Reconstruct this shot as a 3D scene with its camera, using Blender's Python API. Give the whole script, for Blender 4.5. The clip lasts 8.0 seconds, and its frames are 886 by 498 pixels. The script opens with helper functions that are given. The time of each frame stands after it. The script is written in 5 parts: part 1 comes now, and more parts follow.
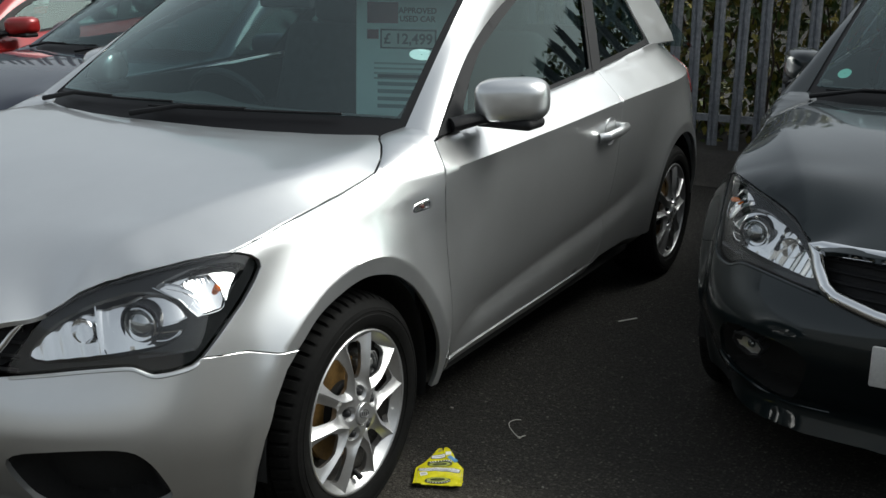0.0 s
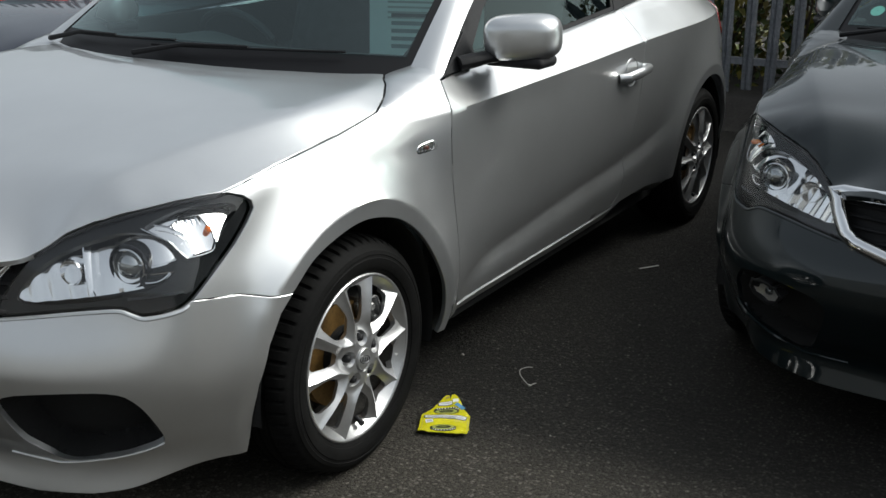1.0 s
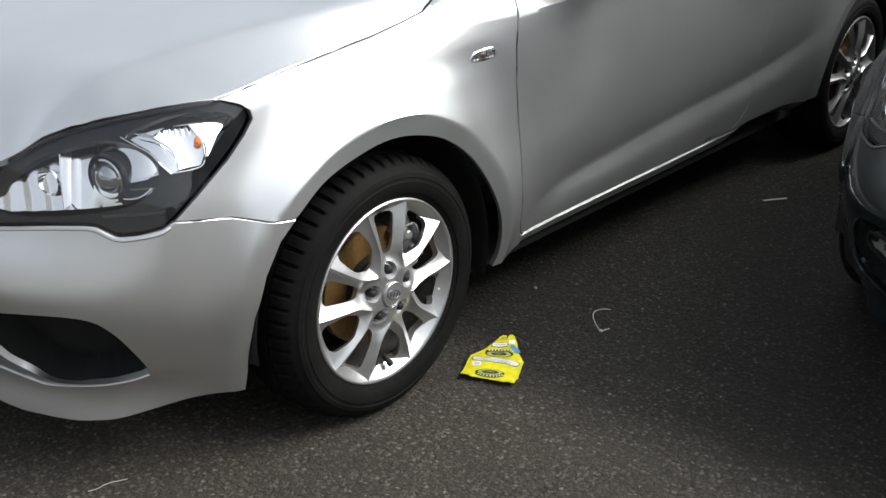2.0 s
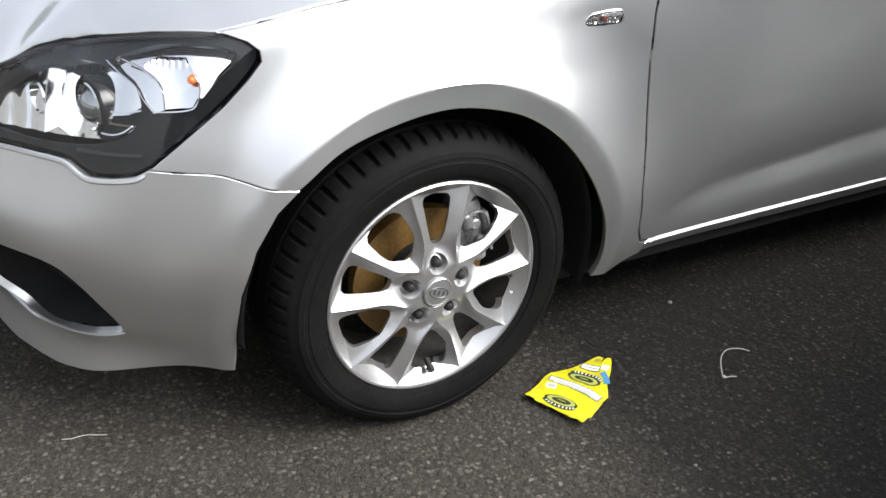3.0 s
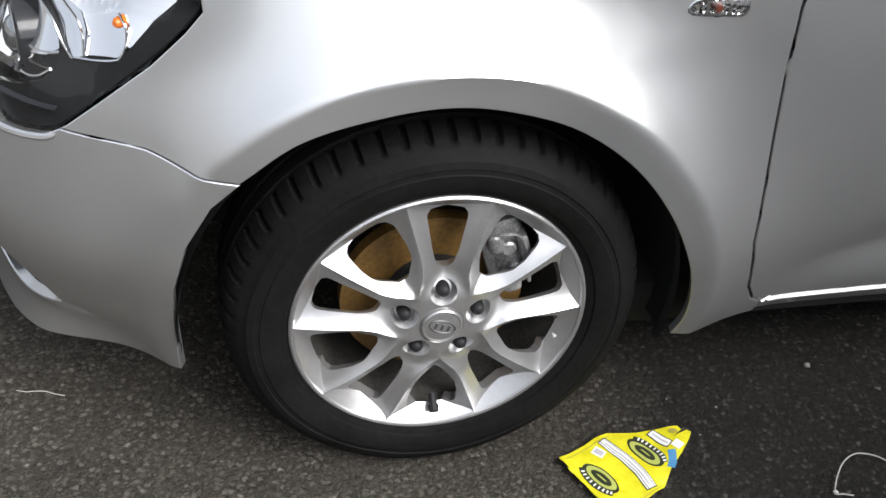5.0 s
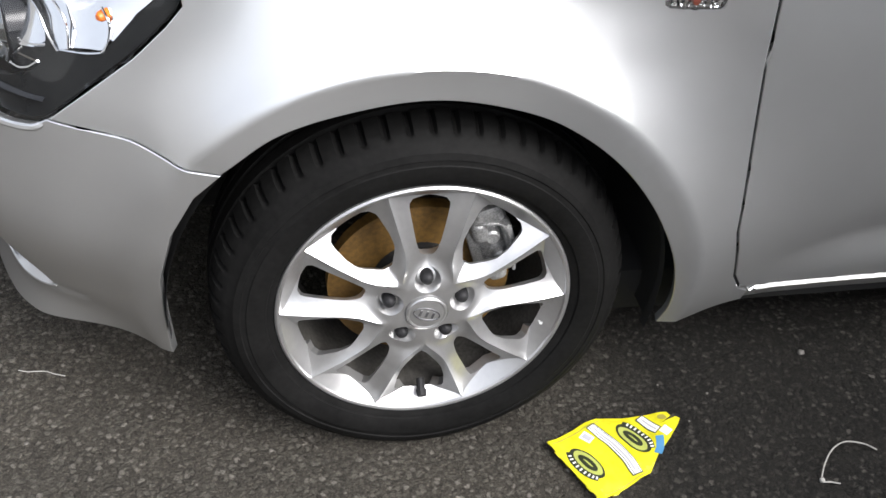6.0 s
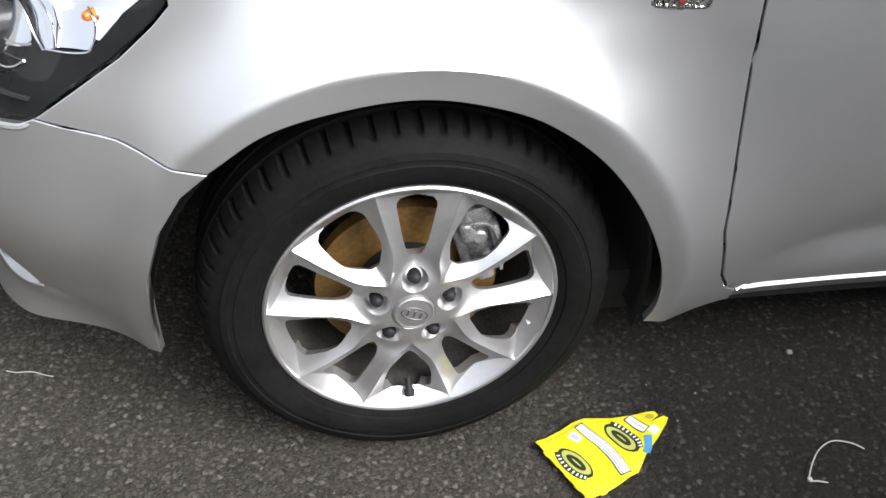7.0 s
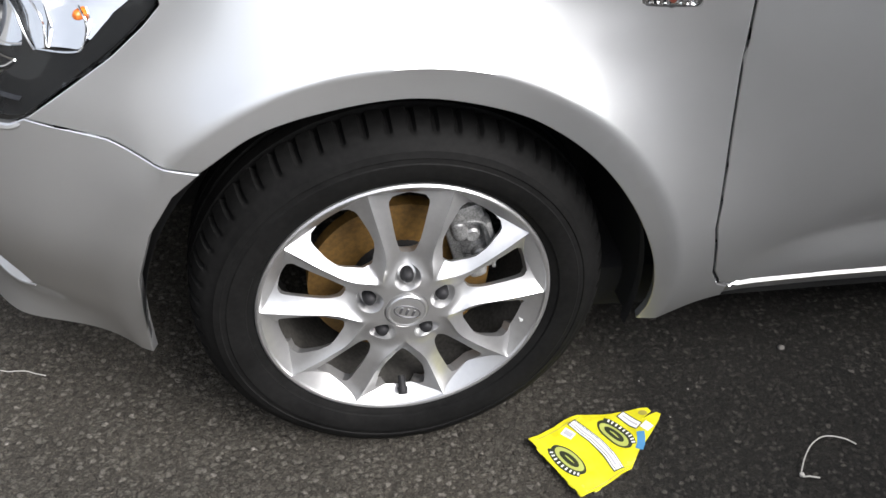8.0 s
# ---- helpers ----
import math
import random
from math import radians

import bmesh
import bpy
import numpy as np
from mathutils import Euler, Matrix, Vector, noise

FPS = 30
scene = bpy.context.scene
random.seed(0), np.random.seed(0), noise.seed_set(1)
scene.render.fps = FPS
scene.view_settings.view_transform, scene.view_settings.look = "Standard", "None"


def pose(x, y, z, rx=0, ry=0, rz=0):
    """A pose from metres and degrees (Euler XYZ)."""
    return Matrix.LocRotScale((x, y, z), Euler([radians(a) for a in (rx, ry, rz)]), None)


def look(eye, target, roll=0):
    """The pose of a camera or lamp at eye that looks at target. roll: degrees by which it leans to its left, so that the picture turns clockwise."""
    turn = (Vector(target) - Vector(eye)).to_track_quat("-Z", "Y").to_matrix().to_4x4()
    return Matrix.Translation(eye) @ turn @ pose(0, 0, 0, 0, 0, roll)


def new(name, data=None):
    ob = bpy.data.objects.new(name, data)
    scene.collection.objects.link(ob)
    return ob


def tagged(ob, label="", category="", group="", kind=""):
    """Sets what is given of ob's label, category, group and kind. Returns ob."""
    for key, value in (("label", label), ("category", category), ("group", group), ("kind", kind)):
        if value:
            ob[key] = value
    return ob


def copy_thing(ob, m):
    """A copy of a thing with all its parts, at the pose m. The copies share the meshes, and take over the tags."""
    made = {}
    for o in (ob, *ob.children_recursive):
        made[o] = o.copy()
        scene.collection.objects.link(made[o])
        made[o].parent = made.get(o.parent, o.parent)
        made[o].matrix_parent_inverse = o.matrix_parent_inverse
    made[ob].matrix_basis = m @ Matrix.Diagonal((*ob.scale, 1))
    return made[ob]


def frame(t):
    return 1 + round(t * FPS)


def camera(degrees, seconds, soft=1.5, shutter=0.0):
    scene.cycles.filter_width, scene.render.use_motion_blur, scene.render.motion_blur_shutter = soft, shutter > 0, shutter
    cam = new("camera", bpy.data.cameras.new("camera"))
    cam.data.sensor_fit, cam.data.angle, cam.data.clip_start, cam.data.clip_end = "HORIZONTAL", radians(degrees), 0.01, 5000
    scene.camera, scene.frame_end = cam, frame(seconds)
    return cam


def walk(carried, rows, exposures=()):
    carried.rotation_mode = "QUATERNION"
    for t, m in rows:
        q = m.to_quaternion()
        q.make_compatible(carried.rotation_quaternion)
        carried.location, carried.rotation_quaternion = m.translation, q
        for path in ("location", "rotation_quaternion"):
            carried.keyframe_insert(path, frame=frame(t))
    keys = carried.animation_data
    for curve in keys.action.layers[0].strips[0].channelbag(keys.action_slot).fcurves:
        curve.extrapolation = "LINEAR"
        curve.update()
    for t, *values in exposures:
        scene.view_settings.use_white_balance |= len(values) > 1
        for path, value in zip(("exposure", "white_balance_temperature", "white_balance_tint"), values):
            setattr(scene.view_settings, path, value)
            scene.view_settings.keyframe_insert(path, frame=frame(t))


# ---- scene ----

# ---------------------------------------------------------------- camera and walk
cam = camera(44.9, 8.0, soft=1.5)
PATH = [
    (0, (-2.158, -1.438, 1.469), (-0.471, -0.506, 0.935), 0.5),
    (0.5, (-2.138, -1.459, 1.462), (-0.466, -0.519, 0.895), 0.4),
    (1, (-2.047, -1.485, 1.431), (-0.421, -0.502, 0.806), 0.1),
    (1.5, (-1.877, -1.529, 1.394), (-0.34, -0.456, 0.697), -0.1),
    (2, (-1.566, -1.526, 1.387), (-0.188, -0.326, 0.575), 0.4),
    (2.2, (-1.421, -1.518, 1.345), (-0.112, -0.254, 0.514), 0.3),
    (3.3, (-0.752, -1.389, 1.363), (0.059, 0.12, 0.33), 4.9),
    (3.5, (-0.67, -1.297, 1.344), (0.094, 0.219, 0.287), 5.2),
    (4, (-0.482, -1.209, 1.329), (0.103, 0.354, 0.226), 5.8),
    (4.5, (-0.374, -1.151, 1.34), (0.098, 0.402, 0.171), 5.7),
    (4.7, (-0.347, -1.141, 1.338), (0.099, 0.404, 0.148), 5.7),
    (5.8, (-0.243, -1.167, 1.374), (0.096, 0.358, 0.125), 4.2),
    (6, (-0.241, -1.161, 1.377), (0.101, 0.358, 0.122), 4.4),
    (6.5, (-0.236, -1.165, 1.378), (0.11, 0.355, 0.124), 4.5),
    (7, (-0.232, -1.166, 1.376), (0.121, 0.353, 0.125), 4.6),
    (7.5, (-0.228, -1.166, 1.375), (0.13, 0.353, 0.125), 4.7),
    (8, (-0.231, -1.164, 1.38), (0.134, 0.347, 0.122), 4.7),
]
walk(cam, [(t, look(eye, target, roll)) for t, eye, target, roll in PATH], exposures=[(0.0, -0.20, 6350, 4), (1.0, -0.10, 6350, 5), (2.0, 0.40, 6350, 8), (3.5, 0.90, 6350, 11), (4.7, 0.56, 6300, 11), (6.0, 0.90, 6300, 12), (6.8, 0.94, 6300, 12), (8.0, 0.84, 6300, 12)])

# ---------------------------------------------------------------- world and sun
SUN_EL, SUN_AZ = radians(44), radians(309)      # azimuth: the way the light comes from, turning from +x to +y
world = bpy.data.worlds.new("sky")
scene.world = world
world.use_nodes = True
wn, wl = world.node_tree.nodes, world.node_tree.links
sky = wn.new("ShaderNodeTexSky")
sky.sky_type, sky.sun_disc = "NISHITA", False
sky.sun_elevation, sky.sun_rotation = SUN_EL, radians(90) - SUN_AZ
sky.air_density, sky.dust_density, sky.ozone_density = 1.0, 4.0, 0.6
soft_sky = wn.new("ShaderNodeHueSaturation")
soft_sky.inputs["Saturation"].default_value = 0.30
wl.new(sky.outputs[0], soft_sky.inputs["Color"])
# thin cloud: brighter overhead than towards the horizon
split = wn.new("ShaderNodeSeparateXYZ")
lift, cloudy = wn.new("ShaderNodeMapRange"), wn.new("ShaderNodeMix")
wl.new(wn.new("ShaderNodeTexCoord").outputs["Generated"], split.inputs[0])
wl.new(split.outputs[2], lift.inputs[0])
lift.inputs["To Min"].default_value, lift.inputs["To Max"].default_value = 0.62, 0.85
cloudy.data_type, cloudy.blend_type = "RGBA", "MULTIPLY"
cloudy.inputs[0].default_value = 1.0
wl.new(soft_sky.outputs[0], cloudy.inputs[6])
wl.new(lift.outputs[0], cloudy.inputs[7])
wl.new(cloudy.outputs[2], wn["Background"].inputs[0])
wn["Background"].inputs[1].default_value = 0.26
sun_data = bpy.data.lights.new("sun", "SUN")
sun_data.energy, sun_data.angle, sun_data.color = 2.4, radians(40), (1.0, 0.975, 0.94)
sun = new("sun", sun_data)
sun.matrix_world = look((0, 0, 0), (-math.cos(SUN_EL) * math.cos(SUN_AZ), -math.cos(SUN_EL) * math.sin(SUN_AZ), -math.sin(SUN_EL)))

# ---------------------------------------------------------------- materials
def material(name, color, rough=0.5, metal=0.0, **more):
    m = bpy.data.materials.new(name)
    m.use_nodes = True
    b = m.node_tree.nodes["Principled BSDF"]
    b.inputs["Base Color"].default_value = (*color, 1)
    b.inputs["Roughness"].default_value = rough
    b.inputs["Metallic"].default_value = metal
    for key, value in more.items():
        b.inputs[key.replace("_", " ")].default_value = value
    return m


def node(m, kind, **inputs):
    n = m.node_tree.nodes.new(kind)
    for key, value in inputs.items():
        n.inputs[key.replace("_", " ")].default_value = value
    return n


def link(m, a, b):
    m.node_tree.links.new(a, b)


def bsdf(m):
    return m.node_tree.nodes["Principled BSDF"]


def ramp(m, source, stops):
    r = node(m, "ShaderNodeValToRGB")
    e = r.color_ramp.elements
    while len(e) < len(stops):
        e.new(0.5)
    for el, (p, c) in zip(e, stops):
        el.position, el.color = p, (*c, 1) if len(c) == 3 else c
    link(m, source, r.inputs[0])
    return r


def coords(m, scale=1.0, kind="Object"):
    tc, mp = node(m, "ShaderNodeTexCoord"), node(m, "ShaderNodeMapping")
    mp.inputs["Scale"].default_value = (scale,) * 3 if not hasattr(scale, "__len__") else scale
    link(m, tc.outputs[kind], mp.inputs[0])
    return mp.outputs[0]


def noise_of(m, vec, scale, detail=4.0, rough=0.55):
    n = node(m, "ShaderNodeTexNoise", Scale=scale, Detail=detail, Roughness=rough)
    link(m, vec, n.inputs["Vector"])
    return n.outputs[0]


def bump(m, height, strength=0.3, distance=0.002, after=None):
    b = node(m, "ShaderNodeBump", Strength=strength, Distance=distance)
    link(m, height, b.inputs["Height"])
    if after is not None:
        link(m, after, b.inputs["Normal"])
    return b.outputs[0]


def worn(m, dark, light, scale, rough=(0.4, 0.6), relief=0.0, fine=None):
    """Noise between two colours, with roughness and fine relief following it."""
    v = coords(m)
    n1, n2 = noise_of(m, v, scale), noise_of(m, v, fine or scale * 14, 3)
    mix = node(m, "ShaderNodeMath")
    mix.operation = "MULTIPLY_ADD"
    link(m, n2, mix.inputs[0])
    mix.inputs[1].default_value = 0.5
    half = node(m, "ShaderNodeMath")
    half.operation = "MULTIPLY"
    link(m, n1, half.inputs[0])
    half.inputs[1].default_value = 0.5
    link(m, half.outputs[0], mix.inputs[2])
    r = ramp(m, mix.outputs[0], [(0.35, dark), (0.65, light)])
    link(m, r.outputs[0], bsdf(m).inputs["Base Color"])
    rr = node(m, "ShaderNodeMapRange", To_Min=rough[0], To_Max=rough[1])
    link(m, n1, rr.inputs[0])
    link(m, rr.outputs[0], bsdf(m).inputs["Roughness"])
    if relief:
        link(m, bump(m, n2, 0.5, relief), bsdf(m).inputs["Normal"])
    return m


def paint(name, color, metal, rough, flake=0.0, coat=1.0):
    """Car paint: metallic base with fine flake and dust, under a clear coat."""
    m = material(name, color, rough, metal, Coat_Weight=coat, Coat_Roughness=0.04)
    v = coords(m)
    dust = noise_of(m, v, 6.0, 6, 0.6)
    lo = tuple(c * 0.95 for c in color)
    r = ramp(m, dust, [(0.3, lo), (0.7, color)])
    link(m, r.outputs[0], bsdf(m).inputs["Base Color"])
    rr = node(m, "ShaderNodeMapRange", To_Min=rough - 0.03, To_Max=rough + 0.05)
    link(m, dust, rr.inputs[0])
    link(m, rr.outputs[0], bsdf(m).inputs["Roughness"])
    if flake:
        f = node(m, "ShaderNodeTexVoronoi", Scale=1600.0)
        link(m, v, f.inputs["Vector"])
        link(m, bump(m, f.outputs["Distance"], flake, 0.0004), bsdf(m).inputs["Normal"])
    return m


SILVER = paint("silver_paint", (0.72, 0.73, 0.73), 0.88, 0.31)
BLACK_PAINT = paint("dark_grey_paint", (0.010, 0.016, 0.018), 0.5, 0.35)
NAVY_PAINT = paint("navy_paint", (0.012, 0.016, 0.03), 0.35, 0.35)
for _m in (BLACK_PAINT, NAVY_PAINT):
    bsdf(_m).inputs["Specular IOR Level"].default_value = 0.08
RED_PAINT = paint("red_paint", (0.30, 0.012, 0.012), 0.2, 0.35)
RUBBER = worn(material("tyre_rubber", (0.02, 0.02, 0.02), 0.7), (0.0045, 0.0045, 0.0044), (0.010, 0.0099, 0.0096), 9, (0.55, 0.75), 0.0004)
bsdf(RUBBER).inputs["Specular IOR Level"].default_value = 0.06
ALLOY = worn(material("wheel_alloy", (0.5, 0.5, 0.5), 0.35, 0.85), (0.50, 0.50, 0.50), (0.56, 0.56, 0.555), 7, (0.29, 0.35))
BARREL = worn(material("dusty_rim_inside", (0.1, 0.1, 0.1), 0.6, 0.5), (0.035, 0.033, 0.03), (0.10, 0.095, 0.085), 12, (0.5, 0.7))
BLACK_PLASTIC = worn(material("black_plastic", (0.02, 0.02, 0.02), 0.5), (0.012, 0.012, 0.013), (0.022, 0.022, 0.023), 12, (0.45, 0.6), 0.0003)
bsdf(BLACK_PLASTIC).inputs["Specular IOR Level"].default_value = 0.16
GLOSS_BLACK = material("gloss_black", (0.012, 0.013, 0.015), 0.12)
FRIT = material("screen_border_black", (0.008, 0.008, 0.009), 0.45)
bsdf(FRIT).inputs["Specular IOR Level"].default_value = 0.2
LINER = worn(material("arch_liner", (0.01, 0.01, 0.01), 0.9), (0.006, 0.006, 0.006), (0.012, 0.012, 0.012), 8, (0.85, 0.95))
CHROME = material("chrome", (0.85, 0.86, 0.87), 0.06, 1.0)
RUST = worn(material("disc_rust", (0.3, 0.16, 0.05), 0.7, 0.2), (0.085, 0.046, 0.010), (0.20, 0.110, 0.024), 9, (0.5, 0.8), 0.0002)
CAST = worn(material("cast_metal", (0.3, 0.3, 0.3), 0.5, 0.6), (0.10, 0.10, 0.10), (0.42, 0.42, 0.41), 26, (0.3, 0.5), 0.0006)
NUT_STEEL = material("nut_steel", (0.85, 0.85, 0.85), 0.12, 1.0)
INTERIOR = worn(material("interior_plastic", (0.03, 0.03, 0.032), 0.7), (0.022, 0.022, 0.024), (0.04, 0.04, 0.042), 15, (0.6, 0.8), 0.0003)
FABRIC = worn(material("seat_cloth", (0.04, 0.04, 0.042), 0.9), (0.025, 0.025, 0.028), (0.055, 0.055, 0.058), 30, (0.85, 0.95), 0.0006)
AMBER = material("amber_plastic", (0.75, 0.16, 0.01), 0.25)
PLATE = material("plate_white", (0.7, 0.7, 0.68), 0.4)


def glass(name, color, alpha, rough=0.0, least=0.07):
    m = material(name, color, rough, 0.0, IOR=1.5)
    t = m.node_tree
    tr = t.nodes.new("ShaderNodeBsdfTransparent")
    tr.inputs[0].default_value = (*alpha, 1)
    gl = t.nodes.new("ShaderNodeBsdfGlossy")
    gl.inputs["Roughness"].default_value = rough
    gl.inputs[0].default_value = (*color, 1)
    lw, pw, fr = t.nodes.new("ShaderNodeLayerWeight"), t.nodes.new("ShaderNodeMath"), t.nodes.new("ShaderNodeMapRange")
    lw.inputs["Blend"].default_value = 0.5
    pw.operation, pw.inputs[1].default_value = "POWER", 5.0
    t.links.new(lw.outputs["Facing"], pw.inputs[0])
    t.links.new(pw.outputs[0], fr.inputs[0])
    fr.inputs["To Min"].default_value, fr.inputs["To Max"].default_value = least, 1.0
    mx = t.nodes.new("ShaderNodeMixShader")
    t.links.new(fr.outputs[0], mx.inputs[0])
    t.links.new(tr.outputs[0], mx.inputs[1])
    t.links.new(gl.outputs[0], mx.inputs[2])
    t.links.new(mx.outputs[0], t.nodes["Material Output"].inputs[0])
    return m


SCREEN_GLASS = glass("windscreen_glass", (0.84, 0.98, 0.97), (0.66, 0.88, 0.87), 0.0, 0.10)
DARK_GLASS = glass("tinted_glass", (0.80, 0.97, 0.95), (0.34, 0.44, 0.43), 0.0, 0.03)
LENS_GLASS = glass("lamp_lens", (1, 1, 1), (0.97, 0.975, 0.975), 0.0, 0.05)

# ---------------------------------------------------------------- car body form
# Car frame: x to the rear from the front axle, d inward from the wheel face, z up.
HALF = 0.845         # from the wheel face to the car's middle
WHEELBASE = 2.65
AXLE_Z = 0.308


def hermite(ts, vs, t):
    """A smooth curve through values vs at ts, flat-limited so that it does not overshoot."""
    n = len(ts)
    if t <= ts[0]:
        return vs[0]
    if t >= ts[-1]:
        return vs[-1]
    i = 0
    while t > ts[i + 1]:
        i += 1

    def slope(k):
        if k == 0 or k == n - 1:
            a, b = (0, 1) if k == 0 else (n - 2, n - 1)
            return (vs[b] - vs[a]) / (ts[b] - ts[a])
        s0 = (vs[k] - vs[k - 1]) / (ts[k] - ts[k - 1])
        s1 = (vs[k + 1] - vs[k]) / (ts[k + 1] - ts[k])
        if s0 * s1 <= 0:
            return 0.0
        h0, h1 = ts[k] - ts[k - 1], ts[k + 1] - ts[k]
        return 3 * (h0 + h1) / ((2 * h1 + h0) / s0 + (h1 + 2 * h0) / s1)

    h = ts[i + 1] - ts[i]
    s = (t - ts[i]) / h
    m0, m1 = slope(i) * h, slope(i + 1) * h
    return ((2 * s - 3) * s * s + 1) * vs[i] + ((s - 2) * s + 1) * s * m0 + (3 - 2 * s) * s * s * vs[i + 1] + (s - 1) * s * s * m1


# plan outline of the widest line: nose middle to tail middle
PLAN = [(-0.835, HALF), (-0.815, 0.60), (-0.762, 0.36), (-0.66, 0.165), (-0.53, 0.06), (-0.38, 0.006), (-0.2, -0.018), (0.0, -0.025),
        (0.45, -0.022), (1.3, -0.030), (2.2, -0.026), (2.65, -0.022), (2.92, 0.0), (3.12, 0.055), (3.26, 0.2), (3.33, 0.5), (3.34, HALF)]
_len = [0.0]
for _a, _b in zip(PLAN, PLAN[1:]):
    _len.append(_len[-1] + math.hypot(_b[0] - _a[0], _b[1] - _a[1]))
_zero = _len[7]
PLAN_U = [v - _zero for v in _len]
U_NOSE, U_TAIL = PLAN_U[0], PLAN_U[-1]
_px, _pd = [p[0] for p in PLAN], [p[1] for p in PLAN]


def catmull(ts, vs, t):
    n = len(ts)
    t = min(max(t, ts[0]), ts[-1])
    i = 0
    while i < n - 2 and t > ts[i + 1]:
        i += 1

    def slope(k):
        a, b = max(k - 1, 0), min(k + 1, n - 1)
        return (vs[b] - vs[a]) / (ts[b] - ts[a])

    h = ts[i + 1] - ts[i]
    s = (t - ts[i]) / h
    m0, m1 = slope(i) * h, slope(i + 1) * h
    return ((2 * s - 3) * s * s + 1) * vs[i] + ((s - 2) * s + 1) * s * m0 + (3 - 2 * s) * s * s * vs[i + 1] + (s - 1) * s * s * m1


def plan_at(u):
    """Point of the plan outline and its inward normal."""
    x, d = catmull(PLAN_U, _px, u), catmull(PLAN_U, _pd, u)
    e = 0.01
    tx = catmull(PLAN_U, _px, u + e) - catmull(PLAN_U, _px, u - e)
    td = catmull(PLAN_U, _pd, u + e) - catmull(PLAN_U, _pd, u - e)
    l = math.hypot(tx, td) or 1.0
    return x, d, -td / l, tx / l


def u_of(x):
    """Place along the outline at which it passes x."""
    lo, hi = U_NOSE, U_TAIL
    for _ in range(40):
        mid = (lo + hi) / 2
        if catmull(PLAN_U, _px, mid) < x:
            lo = mid
        else:
            hi = mid
    return (lo + hi) / 2


# how far the skin lies inside the outline, by station and height
Z_KNOTS = [0.15, 0.22, 0.30, 0.45, 0.60, 0.70, 0.76, 0.82, 0.88, 0.93, 0.99, 1.05]
STATIONS = [
    (PLAN_U[0], [.09, .11, .06, .00, .03, .07, .12, .20, .30, .38, .48, .58]),
    (PLAN_U[2], [.085, .10, .05, .006, .065, .10, .14, .22, .32, .40, .50, .60]),
    (PLAN_U[3], [.08, .09, .05, .008, .055, .095, .13, .19, .27, .34, .43, .52]),
    (PLAN_U[4], [.105, .092, .055, .010, .030, .060, .085, .13, .19, .25, .33, .41]),
    (PLAN_U[5], [.100, .076, .058, .028, .036, .050, .061, .080, .13, .19, .28, .36]),
    (0.0, [.088, .069, .052, .052, .052, .052, .049, .054, .092, .15, .24, .33]),
    (0.28, [.100, .085, .064, .045, .037, .032, .029, .029, .042, .066, .11, .17]),
    (0.45, [.095, .070, .044, .014, .005, .002, .002, .003, .007, .011, .020, .035]),
    (1.2, [.10, .075, .050, .022, .008, .001, .000, .001, .003, .008, .016, .026]),
    (2.1, [.10, .075, .045, .022, .010, .005, .002, .001, .003, .008, .014, .024]),
    (2.65, [.06, .035, .014, .010, .014, .010, .006, .006, .009, .014, .022, .035]),
    (3.1, [.10, .07, .035, .010, .010, .015, .02, .03, .045, .065, .10, .13]),
    (U_TAIL, [.10, .07, .035, .010, .010, .015, .02, .03, .045, .065, .10, .13]),
]
_su = [s[0] for s in STATIONS]
ARCH_R, FLARE_R = 0.372, 0.416
SHOULDER = [(0.35, 0.875), (0.80, 0.888), (1.25, 0.899), (1.81, 0.915), (2.53, 0.927), (2.95, 0.94)]
LOW_FOLD = [(0.55, 0.345), (0.63, 0.372), (0.96, 0.408), (1.36, 0.440), (1.73, 0.462), (2.05, 0.50), (2.25, 0.56)]


def line_z(line, x):
    return hermite([p[0] for p in line], [p[1] for p in line], x)


def ease(t):
    t = min(max(t, 0.0), 1.0)
    return t * t * (3 - 2 * t)


def flare(r, reach=0.165):
    """How far a wheel arch stands out at distance r from the axle: a band, then a crease from which the skin falls away."""
    if r < FLARE_R:
        return 0.056
    return 0.056 * max(0.0, 1 - (r - FLARE_R) / reach) ** 2.0


def inset(u, z):
    v = catmull(_su, [hermite(Z_KNOTS, s[1], z) for s in STATIONS], u)
    if u > -0.75:
        v -= flare(math.hypot(u, z - AXLE_Z) - 0.008 * ease(-u / 0.25) + 0.010 * ease((u - 0.08) / 0.24), 0.145 + 0.045 * ease(u / 0.35)) * (1 - 0.06 * ease(u / 0.35)) * (1.0 if u > -0.2 else ease((u + 0.62) / 0.42))
        v -= 0.55 * flare(math.hypot(u - WHEELBASE, z - AXLE_Z))
    if u > 0.12:                      # shoulder line
        k = ease((u - 0.12) / 0.55) * (1 - 0.6 * ease((u - 2.75) / 0.6))
        zs = line_z(SHOULDER, u)
        v += k * (0.86 * max(0.0, z - zs) * (1 - 0.6 * ease((z - zs - 0.08) / 0.2)) - 0.004 * math.exp(-((z - zs) / 0.03) ** 2))
    if 0.5 < u < 2.3:                       # low fold of the door
        k = ease((u - 0.5) / 0.25) * (1 - ease((u - 2.0) / 0.3))
        zl = line_z(LOW_FOLD, u)
        if z > zl:
            v += k * 0.027 * math.exp(-(z - zl) / 0.080)
        else:
            v += k * 0.027 * (1 - 0.8 * ease((zl - z) / 0.075))
    return v


def skin(u, z):
    """Place of the body's skin, in the car's frame with y across (the near side negative)."""
    x, d, nx, nd = plan_at(u)
    o = inset(u, z)
    return (x + nx * o, min(d + nd * o, HALF) - HALF, z)


